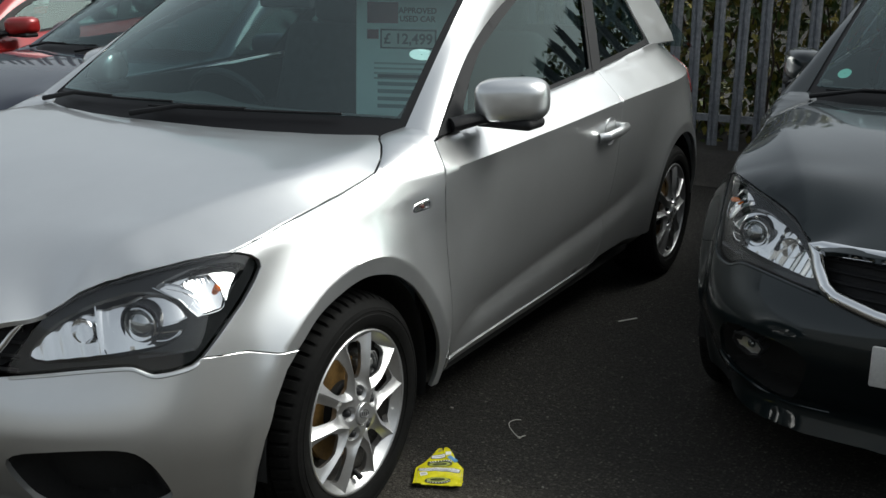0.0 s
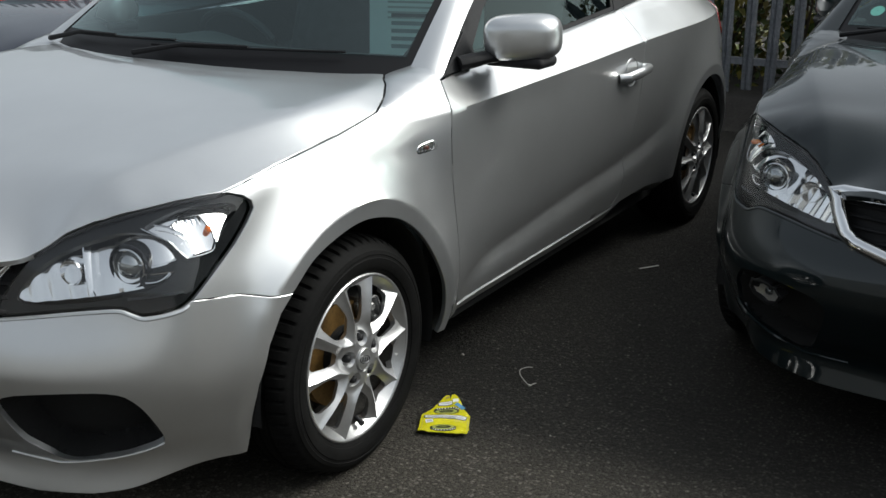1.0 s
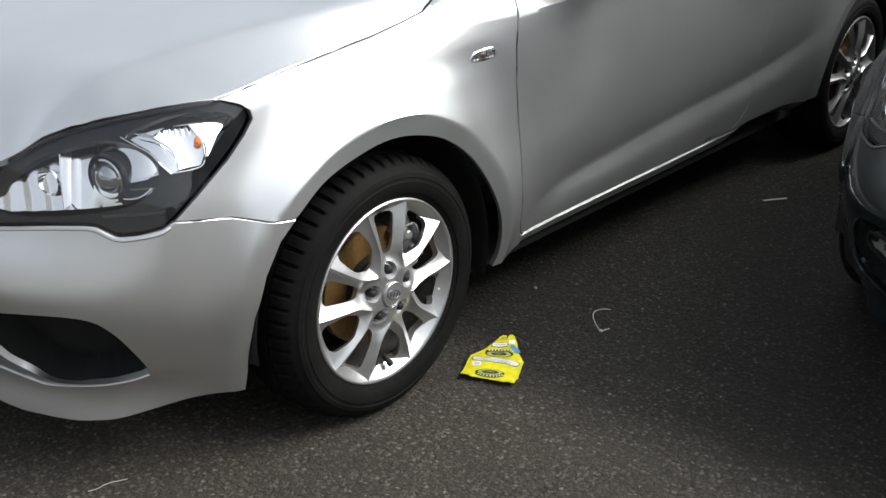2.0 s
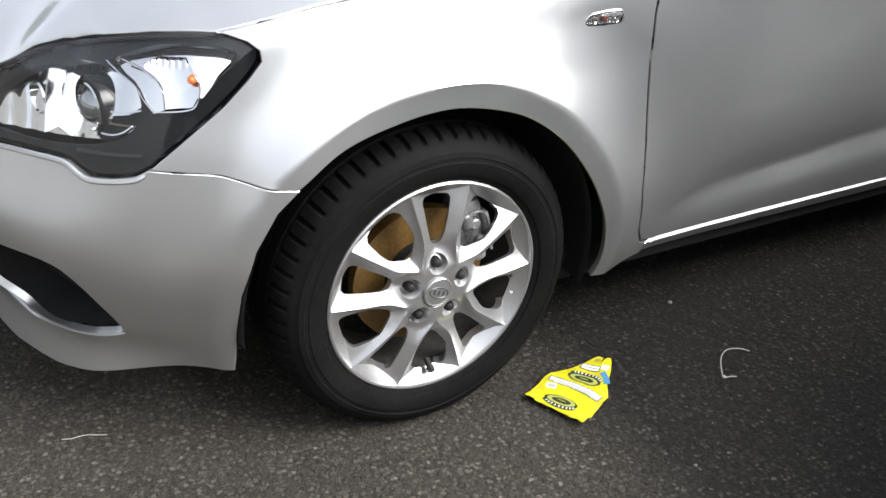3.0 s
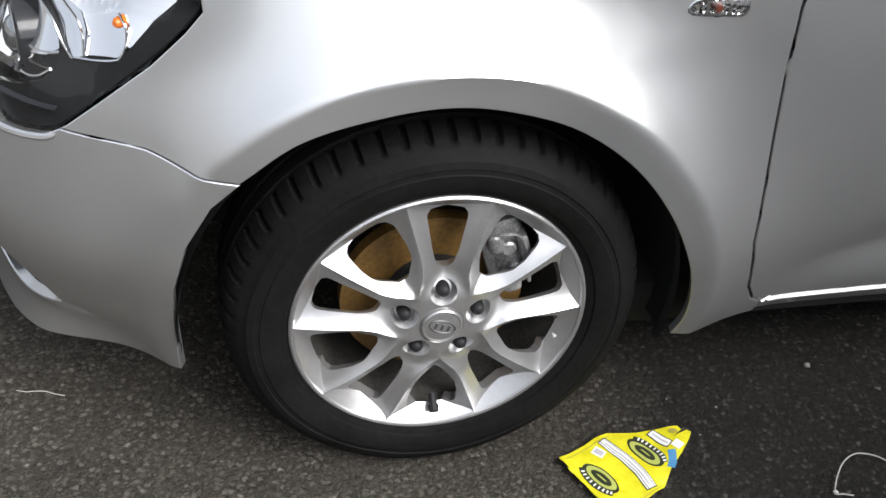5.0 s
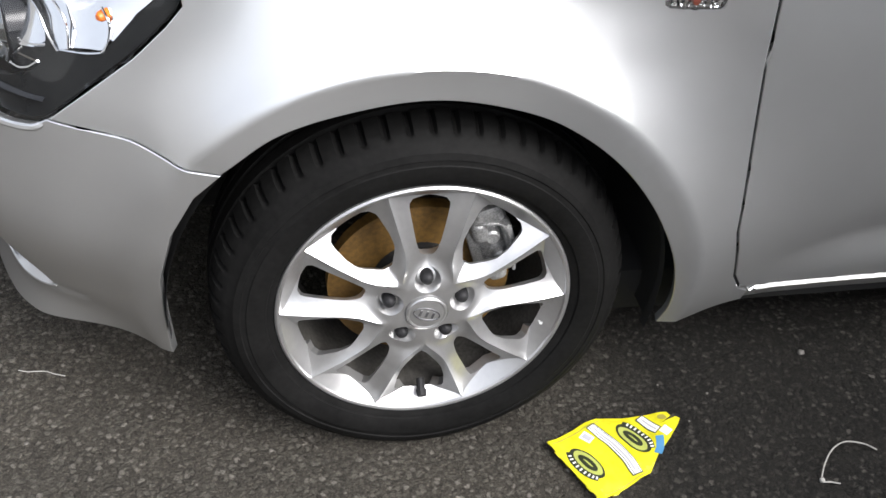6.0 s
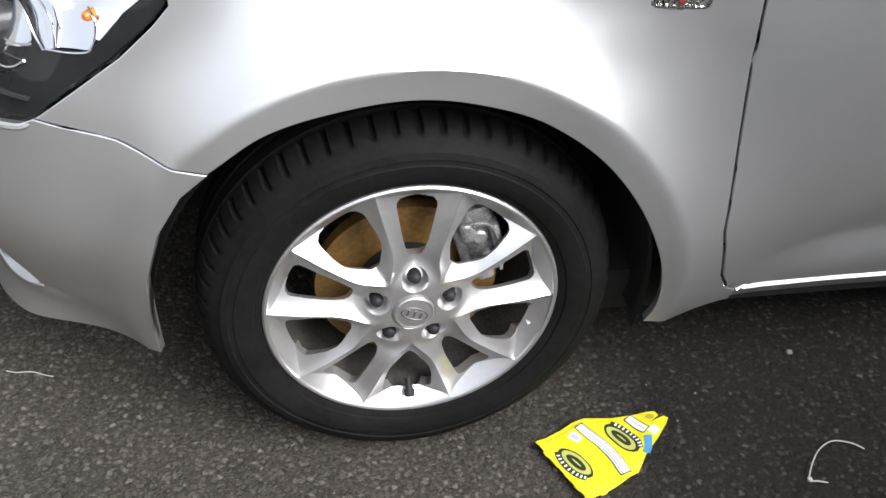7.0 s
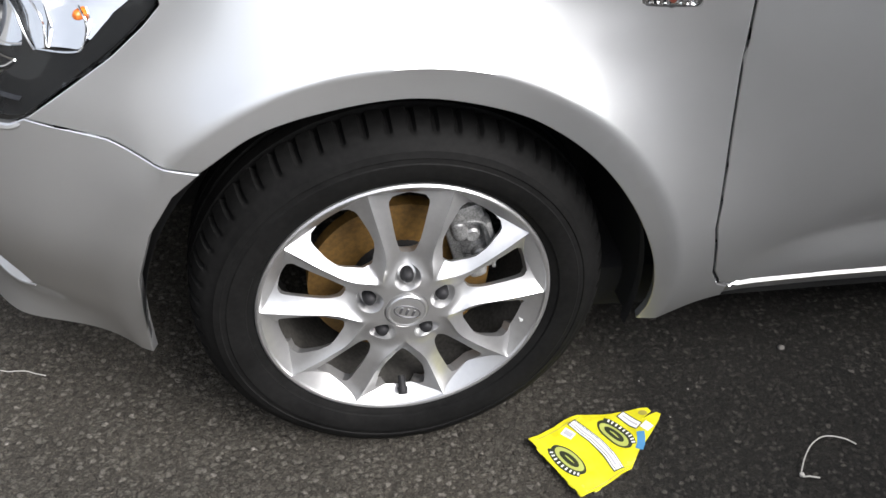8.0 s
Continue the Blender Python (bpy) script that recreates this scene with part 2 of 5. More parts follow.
# bonnet: height over the plan
def bonnet_turn(x):
    """Where the top bends down to the wing: a crease that runs out from the lamp to the bonnet's rear corner."""
    return hermite([-0.74, -0.6, -0.5, -0.4, -0.2, 0.0, 0.2, 0.4], [0.400, 0.345, 0.308, 0.271, 0.200, 0.150, 0.135, 0.200], x)


def bonnet_top(x, d):
    """Height of the bonnet's upper face, inside the crease, with a slight swelling along it."""
    w = min(max((HALF - d) / 0.80, 0.0), 1.15)
    zc = hermite([-0.80, -0.72, -0.6, -0.4, -0.1, 0.12, 0.40], [0.700, 0.748, 0.800, 0.868, 0.932, 0.958, 0.985], x)
    swell = 0.012 * math.exp(-((d - bonnet_turn(x)) / 0.13) ** 2) * ease((x + .66) / .2) * (1 - ease((x + .35) / .5))
    return zc - 0.018 * w * w + swell


# top of the wing, between the door, the bonnet's corner and the screen pillar
SHELF_U = [0.18, 0.25, 0.31, 0.37, 0.455]
SHELF_LOW = [0.910, 0.915, 0.924, 0.935, 0.955]
SHELF_IN = [None, (0.262, 0.094, 0.931), (0.335, 0.138, 0.951), (0.400, 0.185, 0.965), (0.477, 0.140, 0.988)]
SHELF_H = 0.06


def shelf_low(u):
    return hermite(SHELF_U, SHELF_LOW, u)


def shelf_height(u):
    return 0.0005 + SHELF_H * min(max((u - SHELF_U[0]) / 0.17, 0.0), 1.0)


def wing(u, z):
    """The wing's skin; above the shelf line it turns over and runs in to the bonnet's corner."""
    low = shelf_low(u)
    if u <= SHELF_U[0] or z <= low:
        return skin(u, z)
    k = min((z - low) / shelf_height(u), 1.2)
    a, a2 = skin(u, low), skin(u, low - 0.004)
    first = skin(SHELF_U[0], SHELF_LOW[0])
    ins = [first] + [(p[0], p[1] - HALF, p[2]) for p in SHELF_IN[1:]]
    b = [catmull(SHELF_U, [p[j] for p in ins], u) for j in range(3)]
    far = math.dist(a, b)
    t0 = [(a[j] - a2[j]) / 0.004 * far * 0.9 for j in range(3)]
    t1 = [(b[j] - a[j]) * 1.0 for j in range(3)]
    t1[2] *= 0.35
    k2, k3 = k * k, k * k * k
    return tuple((2 * k3 - 3 * k2 + 1) * a[j] + (k3 - 2 * k2 + k) * t0[j] + (3 * k2 - 2 * k3) * b[j] + (k3 - k2) * t1[j] for j in range(3))


def off_skin(depth):
    """The body's skin moved inward by depth."""
    def place(u, z):
        x, d, nx, nd = plan_at(u)
        o = inset(u, z) + depth
        return (x + nx * o, d + nd * o - HALF, z)
    return place

# ---------------------------------------------------------------- mesh helpers
from mathutils.geometry import delaunay_2d_cdt


def mesh_of(name, bm, smooth=True, sharp=35.0):
    me = bpy.data.meshes.new(name)
    bm.normal_update()
    bm.to_mesh(me)
    bm.free()
    if smooth:
        me.shade_smooth()
        me.set_sharp_from_angle(angle=radians(sharp))
    return me


def part(name, bm, mat, parent=None, label="", smooth=True, sharp=35.0, at=None):
    """Links a bmesh as one mesh object under a thing or a part."""
    me = bm if isinstance(bm, bpy.types.Mesh) else mesh_of(name, bm, smooth, sharp)
    if mat is not None and not me.materials:
        for one in (mat if isinstance(mat, (list, tuple)) else [mat]):
            me.materials.append(one)
    ob = new(name, me)
    if parent is not None:
        ob.parent = parent
    if at is not None:
        ob.matrix_basis = at
    if label:
        tagged(ob, label)
    return ob


def thing(name, label, category, group="", at=None, kind=""):
    e = new(name)
    e.empty_display_size = 0.1
    if at is not None:
        e.matrix_basis = at
    return tagged(e, label, category, group, kind)


def flipped(bm):
    """A mirrored copy, for the other side of the car."""
    c = bm.copy()
    bmesh.ops.scale(c, vec=(1, -1, 1), verts=c.verts)
    bmesh.ops.reverse_faces(c, faces=c.faces)
    return c


def pair(name, bm, mat, parent, label="", **more):
    other = flipped(bm)
    return part(name, bm, mat, parent, label, **more), part(name, other, mat, parent, label, **more)


def dense(loop, step, closed=True):
    out, n = [], len(loop)
    for i in range(n if closed else n - 1):
        a, b = loop[i], loop[(i + 1) % n]
        k = max(1, int(math.hypot(b[0] - a[0], b[1] - a[1]) / step + 0.5))
        out += [(a[0] + (b[0] - a[0]) * j / k, a[1] + (b[1] - a[1]) * j / k) for j in range(k)]
    if not closed:
        out.append(tuple(loop[-1]))
    return out


def rounded(loop, closed=True, rounds=2):
    """Corner cutting, for soft outlines."""
    for _ in range(rounds):
        n, out = len(loop), []
        for i in range(n if closed else n - 1):
            a, b = loop[i], loop[(i + 1) % n]
            out += [(a[0] * .75 + b[0] * .25, a[1] * .75 + b[1] * .25), (a[0] * .25 + b[0] * .75, a[1] * .25 + b[1] * .75)]
        if not closed:
            out = [tuple(loop[0])] + out + [tuple(loop[-1])]
        loop = out
    return loop


def through_points(pts, step):
    """A smooth open curve through 2D or 3D points."""
    ts = [0.0]
    for a, b in zip(pts, pts[1:]):
        ts.append(ts[-1] + math.dist(a, b))
    k = max(2, int(ts[-1] / step))
    dims = [[p[j] for p in pts] for j in range(len(pts[0]))]
    return [tuple(catmull(ts, v, ts[-1] * i / k) for v in dims) for i in range(k + 1)]


def area2(loop):
    return sum(a[0] * b[1] - b[0] * a[1] for a, b in zip(loop, loop[1:] + loop[:1])) / 2


def shrunk(loop, gap):
    """The loop moved inward by gap (counter-clockwise loops)."""
    n, out = len(loop), []
    for i in range(n):
        a, b, c = loop[i - 1], loop[i], loop[(i + 1) % n]
        e0, e1 = (b[0] - a[0], b[1] - a[1]), (c[0] - b[0], c[1] - b[1])
        l0, l1 = math.hypot(*e0) or 1e-9, math.hypot(*e1) or 1e-9
        n0, n1 = (-e0[1] / l0, e0[0] / l0), (-e1[1] / l1, e1[0] / l1)
        m = (n0[0] + n1[0], n0[1] + n1[1])
        l = math.hypot(*m) or 1e-9
        cosh = max(0.45, (m[0] * n0[0] + m[1] * n0[1]) / l)
        out.append((b[0] + m[0] / l * gap / cosh, b[1] + m[1] / l * gap / cosh))
    return out


def inside(px, py, loop):
    hit = np.zeros(px.shape, bool)
    for (x0, y0), (x1, y1) in zip(loop, loop[1:] + loop[:1]):
        if y0 != y1:
            cross = ((y0 > py) != (y1 > py)) & (px < (x1 - x0) * (py - y0) / (y1 - y0) + x0)
            hit ^= cross
    return hit


def near_line(px, py, pts, gap):
    """True where a point lies within gap of one of pts."""
    out = np.zeros(px.shape, bool)
    for i in range(0, len(pts), 400):
        q = np.array(pts[i:i + 400])
        out |= (((px[:, None] - q[:, 0]) ** 2 + (py[:, None] - q[:, 1]) ** 2) < gap * gap).any(1)
    return out


def panel(outline, surface, step=0.02, holes=(), lines=(), gap=0.0018, depth=0.014, edge=True, hole_depth=0.0, flip=False, roll=0.0014):
    """A sheet over a 2D outline, laid on surface(a, b), with rolled edges; lines: creases that the mesh follows."""
    outline = list(outline)
    if area2(outline) < 0:
        outline.reverse()
    loops2 = []
    o = dense(outline, step * 0.6)
    ring0 = shrunk(o, gap)
    ring1 = shrunk(o, gap + roll) if edge else ring0
    loops2.append(ring1)
    holes2 = []
    for h in holes:
        h = list(h)
        if area2(h) < 0:
            h.reverse()
        h = dense(h, step * 0.5)
        holes2.append(h)
    pts, cons = [], []

    def add(loop, closed):
        k = len(pts)
        pts.extend(loop)
        cons.extend((k + i, k + (i + 1) % len(loop)) for i in range(len(loop) if closed else len(loop) - 1))

    add(ring1, True)
    for h in holes2:
        add(h, True)
    for l in lines:
        l = dense(list(l), step * 0.7, closed=False)
        px, py = np.array([p[0] for p in l]), np.array([p[1] for p in l])
        ok = inside(px, py, ring1) & ~near_line(px, py, ring1, step * 0.35)
        run = []
        for p, k in list(zip(l, ok)) + [(None, False)]:
            if k:
                run.append(p)
            else:
                if len(run) > 1:
                    add(run, False)
                run = []
    fixed = list(pts)
    a0, a1 = min(p[0] for p in ring1), max(p[0] for p in ring1)
    b0, b1 = min(p[1] for p in ring1), max(p[1] for p in ring1)
    gx, gy = np.meshgrid(np.arange(a0, a1, step), np.arange(b0, b1, step))
    gx = gx + (np.arange(gx.shape[0]) % 2)[:, None] * step * 0.5
    gx, gy = gx.ravel(), gy.ravel()
    ok = inside(gx, gy, ring1)
    for h in holes2:
        ok &= ~inside(gx, gy, h)
    gx, gy = gx[ok], gy[ok]
    ok = ~near_line(gx, gy, fixed, step * 0.55)
    pts += list(zip(gx[ok].tolist(), gy[ok].tolist()))
    vs, _, fs, *_ = delaunay_2d_cdt([Vector(p) for p in pts], cons, [], 0, 1e-6)
    cx = np.array([sum(vs[i][0] for i in f) / len(f) for f in fs])
    cy = np.array([sum(vs[i][1] for i in f) / len(f) for f in fs])
    keep = inside(cx, cy, ring1)
    for h in holes2:
        keep &= ~inside(cx, cy, h)
    bm = bmesh.new()
    bv = [bm.verts.new(surface(v[0], v[1])) for v in vs]
    for f, k in zip(fs, keep):
        if k:
            try:
                bm.faces.new([bv[i] for i in f])
            except ValueError:
                pass
    bm.normal_update()
    if flip:
        bmesh.ops.reverse_faces(bm, faces=bm.faces)
        bm.normal_update()

    def near(loop):
        """Mesh vertices on a loop of the plan."""
        table = {}
        for v, b in zip(vs, bv):
            table.setdefault((round(v[0], 4), round(v[1], 4)), b)
        out = []
        for p in loop:
            k = (round(p[0], 4), round(p[1], 4))
            b = table.get(k)
            if b is None:
                b = min(bv, key=lambda q: (q.co - Vector(surface(*p))).length)
            out.append(b)
        return out

    def skirt(top, next_places):
        k = len(top)
        low = [bm.verts.new(p) for p in next_places]
        made = []
        for i in range(k):
            quad = [top[i], low[i], low[(i + 1) % k], top[(i + 1) % k]]
            if len(set(quad)) == 4:
                try:
                    made.append(bm.faces.new(quad if not flip else quad[::-1]))
                except ValueError:
                    pass
        return low

    if edge:
        top = near(ring1)
        ns = [v.normal.copy() if v.link_faces else Vector((0, 0, 1)) for v in top]
        r0 = [Vector(surface(*p)) for p in ring0]
        l1 = skirt(top, [p - n * 0.0012 for p, n in zip(r0, ns)])
        l2 = skirt(l1, [p - n * 0.004 for p, n in zip(r0, ns)])
        skirt(l2, [p - n * depth for p, n in zip(r0, ns)])
    if hole_depth:
        for h in holes2:
            top = near(h[::-1])
            ns = [v.normal.copy() for v in top]
            h2 = shrunk(h, -0.0)[::-1]
            l1 = skirt(top, [v.co - n * 0.004 for v, n in zip(top, ns)])
            skirt(l1, [v.co - n * hole_depth for v, n in zip(top, ns)])
    for v in [v for v in bm.verts if not v.link_faces]:
        bm.verts.remove(v)
    return bm


def grid(surface, us, vs, closed_u=False):
    """A sheet of quads over surface(u, v)."""
    bm = bmesh.new()
    rows = [[bm.verts.new(surface(u, v)) for u in us] for v in vs]
    n = len(us)
    for r0, r1 in zip(rows, rows[1:]):
        for i in range(n if closed_u else n - 1):
            j = (i + 1) % n
            bm.faces.new((r0[i], r0[j], r1[j], r1[i]))
    return bm


def spread(a, b, n):
    return [a + (b - a) * i / n for i in range(n + 1)]


def lathe(profile, n=96, close=False):
    """A body turned round the y axis: profile of (radius, y)."""
    bm = bmesh.new()
    rows = []
    for r, y in profile:
        if r < 1e-6:
            rows.append([bm.verts.new((0, y, 0))] * n)
        else:
            rows.append([bm.verts.new((r * math.cos(2 * math.pi * k / n), y, r * math.sin(2 * math.pi * k / n))) for k in range(n)])
    for r0, r1 in zip(rows, rows[1:]):
        for k in range(n):
            j = (k + 1) % n
            f = []
            for v in (r0[k], r0[j], r1[j], r1[k]):
                if v not in f:
                    f.append(v)
            if len(f) > 2:
                bm.faces.new(f)
    return bm


def solid(bm, thick):
    """Gives a sheet its thickness, to the back of its normals."""
    bm.normal_update()
    bmesh.ops.solidify(bm, geom=bm.faces[:], thickness=thick)
    return bm


def box(sx, sy, sz, at=(0, 0, 0), bevel=0.0, segments=2):
    bm = bmesh.new()
    bmesh.ops.create_cube(bm, size=1.0)
    bmesh.ops.scale(bm, vec=(sx, sy, sz), verts=bm.verts)
    if bevel:
        bmesh.ops.bevel(bm, geom=bm.edges[:], offset=bevel, segments=segments, affect="EDGES", profile=0.5)
    bmesh.ops.translate(bm, vec=at, verts=bm.verts)
    return bm


def tube(points, radius, n=8, squash=1.0):
    """A rod along 3D points; radius: one number or one for each point."""
    bm = bmesh.new()
    pts = [Vector(p) for p in points]
    rs = radius if hasattr(radius, "__len__") else [radius] * len(pts)
    rows, up = [], Vector((0, 0, 1))
    for i, p in enumerate(pts):
        t = (pts[min(i + 1, len(pts) - 1)] - pts[max(i - 1, 0)]).normalized()
        a = t.cross(up if abs(t.z) < 0.9 else Vector((1, 0, 0))).normalized()
        b = a.cross(t)
        rows.append([bm.verts.new(p + (a * math.cos(2 * math.pi * k / n) + b * squash * math.sin(2 * math.pi * k / n)) * rs[i]) for k in range(n)])
    for r0, r1 in zip(rows, rows[1:]):
        for k in range(n):
            bm.faces.new((r0[k], r0[(k + 1) % n], r1[(k + 1) % n], r1[k]))
    bm.faces.new(rows[0][::-1])
    bm.faces.new(rows[-1])
    bmesh.ops.recalc_face_normals(bm, faces=bm.faces)
    return bm


def joined(*bms):
    out = bmesh.new()
    for b in bms:
        me = bpy.data.meshes.new("tmp")
        b.to_mesh(me)
        b.free()
        out.from_mesh(me)
        bpy.data.meshes.remove(me)
    return out


def moved(bm, m):
    bmesh.ops.transform(bm, matrix=m, verts=bm.verts)
    return bm

# ---------------------------------------------------------------- wheel
TIP_R = 0.2145


def ridge_at(r):
    """Angle, from its fork's middle, of a spoke's ridge at radius r."""
    return radians(hermite([0.055, 0.065, 0.08, 0.10, 0.12, TIP_R], [36.0, 34.0, 26.5, 19.6, 17.4, 16.6], r))


SPOKE_OUT = 0.150


def rim_dish(r):
    return hermite([0.15, 0.165, 0.18, 0.195, 0.206, TIP_R], [0.075, 0.054, 0.036, 0.019, 0.0085, 0.0003], r)


def spoke_end(a):
    """Radius at which a spoke's flank runs into the dished rim, at angle a (degrees) from the fork's middle."""
    lo, hi = SPOKE_OUT, TIP_R - 0.0004
    for _ in range(30):
        r = (lo + hi) / 2
        off = r * (radians(a) - ridge_at(r))
        fall = 0.50 * off + 0.0045 * (1 - math.exp(-off / 0.005)) if off > 0 else 0.034 * (1 - math.exp(off / 0.050)) + 0.0045 * (1 - math.exp(off / 0.005))
        crown = hermite([0.0, 0.04, 0.08, 0.15, TIP_R], [-0.012, -0.011, -0.0115, -0.0085, 0.0], r)
        if crown + fall < rim_dish(r):
            lo = r
        else:
            hi = r
    return (lo + hi) / 2


def wheel_face(x, z):
    """Depth of the wheel's face: ten roof-shaped spokes that run out of a domed hub into the dished rim."""
    r = math.hypot(x, z)
    a = math.degrees(math.atan2(z, x)) - 90.0
    a = abs((a + 36.0) % 72.0 - 36.0)               # from the middle of a fork
    rr = math.degrees(ridge_at(max(r, 0.05)))
    off = r * math.radians(a - rr)                   # sideways from the ridge
    crown = hermite([0.0, 0.04, 0.08, 0.15, TIP_R], [-0.012, -0.011, -0.0115, -0.0085, 0.0], r)
    grow = ease((r - 0.045) / 0.05)
    if off > 0:                                      # flank between the forks
        fall = (0.50 * off + 0.0045 * (1 - math.exp(-off / 0.005))) * ease((r - 0.056) / 0.035)
    else:                                            # hollow flank inside the fork
        fall = (0.034 * (1 - math.exp(off / 0.050)) + 0.0045 * (1 - math.exp(off / 0.005))) * grow
    if r > SPOKE_OUT:
        return min(crown + fall, rim_dish(r))
    for k in range(5):                               # cups of the nuts
        t = radians(90 + 72 * k)
        q = math.hypot(x - 0.0572 * math.cos(t), z - 0.0572 * math.sin(t))
        if q < 0.024:
            fall += 0.013 * (1 - ease((q - 0.0135) / 0.0065))
    if 0.0285 < r < 0.034:
        fall += 0.003 * math.sin(math.pi * (r - 0.0285) / 0.0055)
    return crown + fall


def fork_hole(rs, halves, mid):
    """A window of the wheel about the angle mid: half its width in degrees at each radius, cut off along the rim."""
    flank = [(r, hermite(rs, halves, r)) for r in [rs[0] + (rs[-1] - rs[0]) * (i / 26) ** 1.35 for i in range(27)]]
    loop = [(r, -h) for r, h in flank] + [(rs[-1], halves[-1] * t) for t in (-.6, -.2, .2, .6)] + [(r, h) for r, h in flank[:0:-1]]
    return [(r * math.cos(radians(mid + h)), r * math.sin(radians(mid + h))) for r, h in loop]


FORK_WINDOW = ([.0935, .0955, .100, .110, .127, .157, .180, .187, .1905], [0.0, 3.6, 5.8, 7.4, 8.5, 9.0, 9.2, 8.7, 7.2])
WIDE_WINDOW = ([.0955, .0975, .102, .110, .122, .136, .150, .165, .182, .188, .1915], [0.0, 3.6, 5.9, 8.8, 12.2, 14.0, 14.0, 13.3, 12.4, 11.5, 9.6])


def build_wheel():
    w = {}
    holes, lines = [], []
    for k in range(5):
        mid = 90 + 72 * k
        holes.append(fork_hole(*FORK_WINDOW, mid))
        holes.append(fork_hole(*WIDE_WINDOW, mid + 36))
        for s in (-1, 1):
            lines.append([(r * math.cos(radians(mid) + s * ridge_at(r)), r * math.sin(radians(mid) + s * ridge_at(r))) for r in spread(0.060, TIP_R - 0.002, 24)])
    ends = [spoke_end(a) for a in spread(0, 36, 60)]
    for k in range(5):
        for s in (-1, 1):
            lines.append([(r * math.cos(radians(90 + 72 * k + s * a)), r * math.sin(radians(90 + 72 * k + s * a))) for r, a in zip(ends, spread(0, 36, 60))])
    for k in range(5):
        t = radians(90 + 72 * k)
        for q in (0.0135, 0.0165, 0.020):
            lines.append([(0.0572 * math.cos(t) + q * math.cos(a), 0.0572 * math.sin(t) + q * math.sin(a)) for a in spread(0, 2 * math.pi, 22)])
    for q in (0.0285, 0.031, 0.034):
        lines.append([(q * math.cos(a), q * math.sin(a)) for a in spread(0, 2 * math.pi, 44)])
    circle = [(TIP_R * math.cos(2 * math.pi * i / 200), TIP_R * math.sin(2 * math.pi * i / 200)) for i in range(200)]
    face = panel(circle, lambda x, z: (x, wheel_face(x, z), z), step=0.004, holes=holes, lines=lines, gap=0.0, edge=False, hole_depth=0.016)
    w["face"] = mesh_of("spoked_face", face, sharp=28)
    w["rim"] = mesh_of("rim_lip", lathe([(0.2135, 0.001), (0.2150, -0.0025), (0.2185, -0.0035), (0.2215, -0.0015), (0.2225, 0.004), (0.221, 0.012)], 128))
    w["barrel"] = mesh_of("rim_barrel", lathe([(0.2145, 0.001), (0.200, 0.040), (0.193, 0.06), (0.190, 0.16), (0.205, 0.18)], 96))
    # tyre: side wall with rings, shoulder blocks, tread
    prof = [(0.2205, 0.010), (0.2225, 0.001), (0.229, -0.004), (0.2335, -0.0055), (0.2345, -0.0085), (0.240, -0.0110), (0.252, -0.0135), (0.262, -0.0140),
            (0.2635, -0.0125), (0.270, -0.0115), (0.2715, -0.0128), (0.281, -0.0095), (0.2825, -0.0075), (0.291, -0.002), (0.2962, 0.0022), (0.300, 0.007), (0.3035, 0.0115), (0.3065, 0.017),
            (0.3105, 0.028), (0.3135, 0.044), (0.3145, 0.050), (0.3065, 0.051), (0.3065, 0.059), (0.3150, 0.060), (0.3160, 0.083), (0.308, 0.084), (0.308, 0.093), (0.3165, 0.094),
            (0.3165, 0.112), (0.308, 0.113), (0.308, 0.122), (0.316, 0.123), (0.315, 0.145), (0.308, 0.146), (0.308, 0.154), (0.3140, 0.155), (0.306, 0.188), (0.290, 0.205), (0.26, 0.214), (0.222, 0.195)]
    n = 480
    bm = bmesh.new()
    rows = []
    for r, y in prof:
        row = []
        for k in range(n):
            q, rr, yy = k % 8, r, y
            block = r > 0.2965 and (y < 0.052 or y > 0.152)
            if block and q in (0, 1):
                rr = r - 0.0075 * ease((r - 0.2965) / 0.012)
            a = 2 * math.pi * k / n
            x, z = rr * math.cos(a), rr * math.sin(a)
            low = -AXLE_Z + 0.001
            if z < low:                                     # the flattened foot
                yy = y - 0.35 * (low - z) if y < 0.03 else y
                z = low
            elif z < low + 0.05 and y < 0.03:
                yy = y - 0.004 * (1 - (z - low) / 0.05) * (1 if r > 0.25 else 0)
            row.append(bm.verts.new((x, yy, z)))
        rows.append(row)
    for r0, r1 in zip(rows, rows[1:]):
        for k in range(n):
            bm.faces.new((r0[k], r0[(k + 1) % n], r1[(k + 1) % n], r1[k]))
    w["tyre"] = mesh_of("tyre", bm, sharp=30)
    w["cap"] = mesh_of("hub_cap", lathe([(0.0, -0.0158), (0.022, -0.0155), (0.0255, -0.0148), (0.0262, -0.0152), (0.0285, -0.0158), (0.0302, -0.0142), (0.0308, -0.011), (0.031, -0.005)], 64))
    nut = joined(lathe([(0.0, -0.0095), (0.004, -0.0090), (0.0075, -0.0070), (0.0098, -0.0025), (0.0105, 0.002), (0.0105, 0.012)], 24))
    w["nut"] = mesh_of("wheel_nut", nut, sharp=40)
    w["valve"] = mesh_of("valve", tube([(0, 0.012, 0.010), (0, 0.002, 0.002), (0, -0.002, -0.001), (0, -0.0025, -0.0015), (0, -0.012, -0.007), (0, -0.0125, -0.0075)], [0.0065, 0.0065, 0.006, 0.0085, 0.0075, 0.003], 10))
    disc = lathe([(0.065, 0.050), (0.072, 0.052), (0.075, 0.062), (0.140, 0.062), (0.1405, 0.084), (0.07, 0.084)], 72)
    w["disc"] = mesh_of("brake_disc", disc)
    w["hat"] = mesh_of("disc_hat", lathe([(0.0, 0.044), (0.068, 0.044), (0.074, 0.050), (0.075, 0.063)], 48))
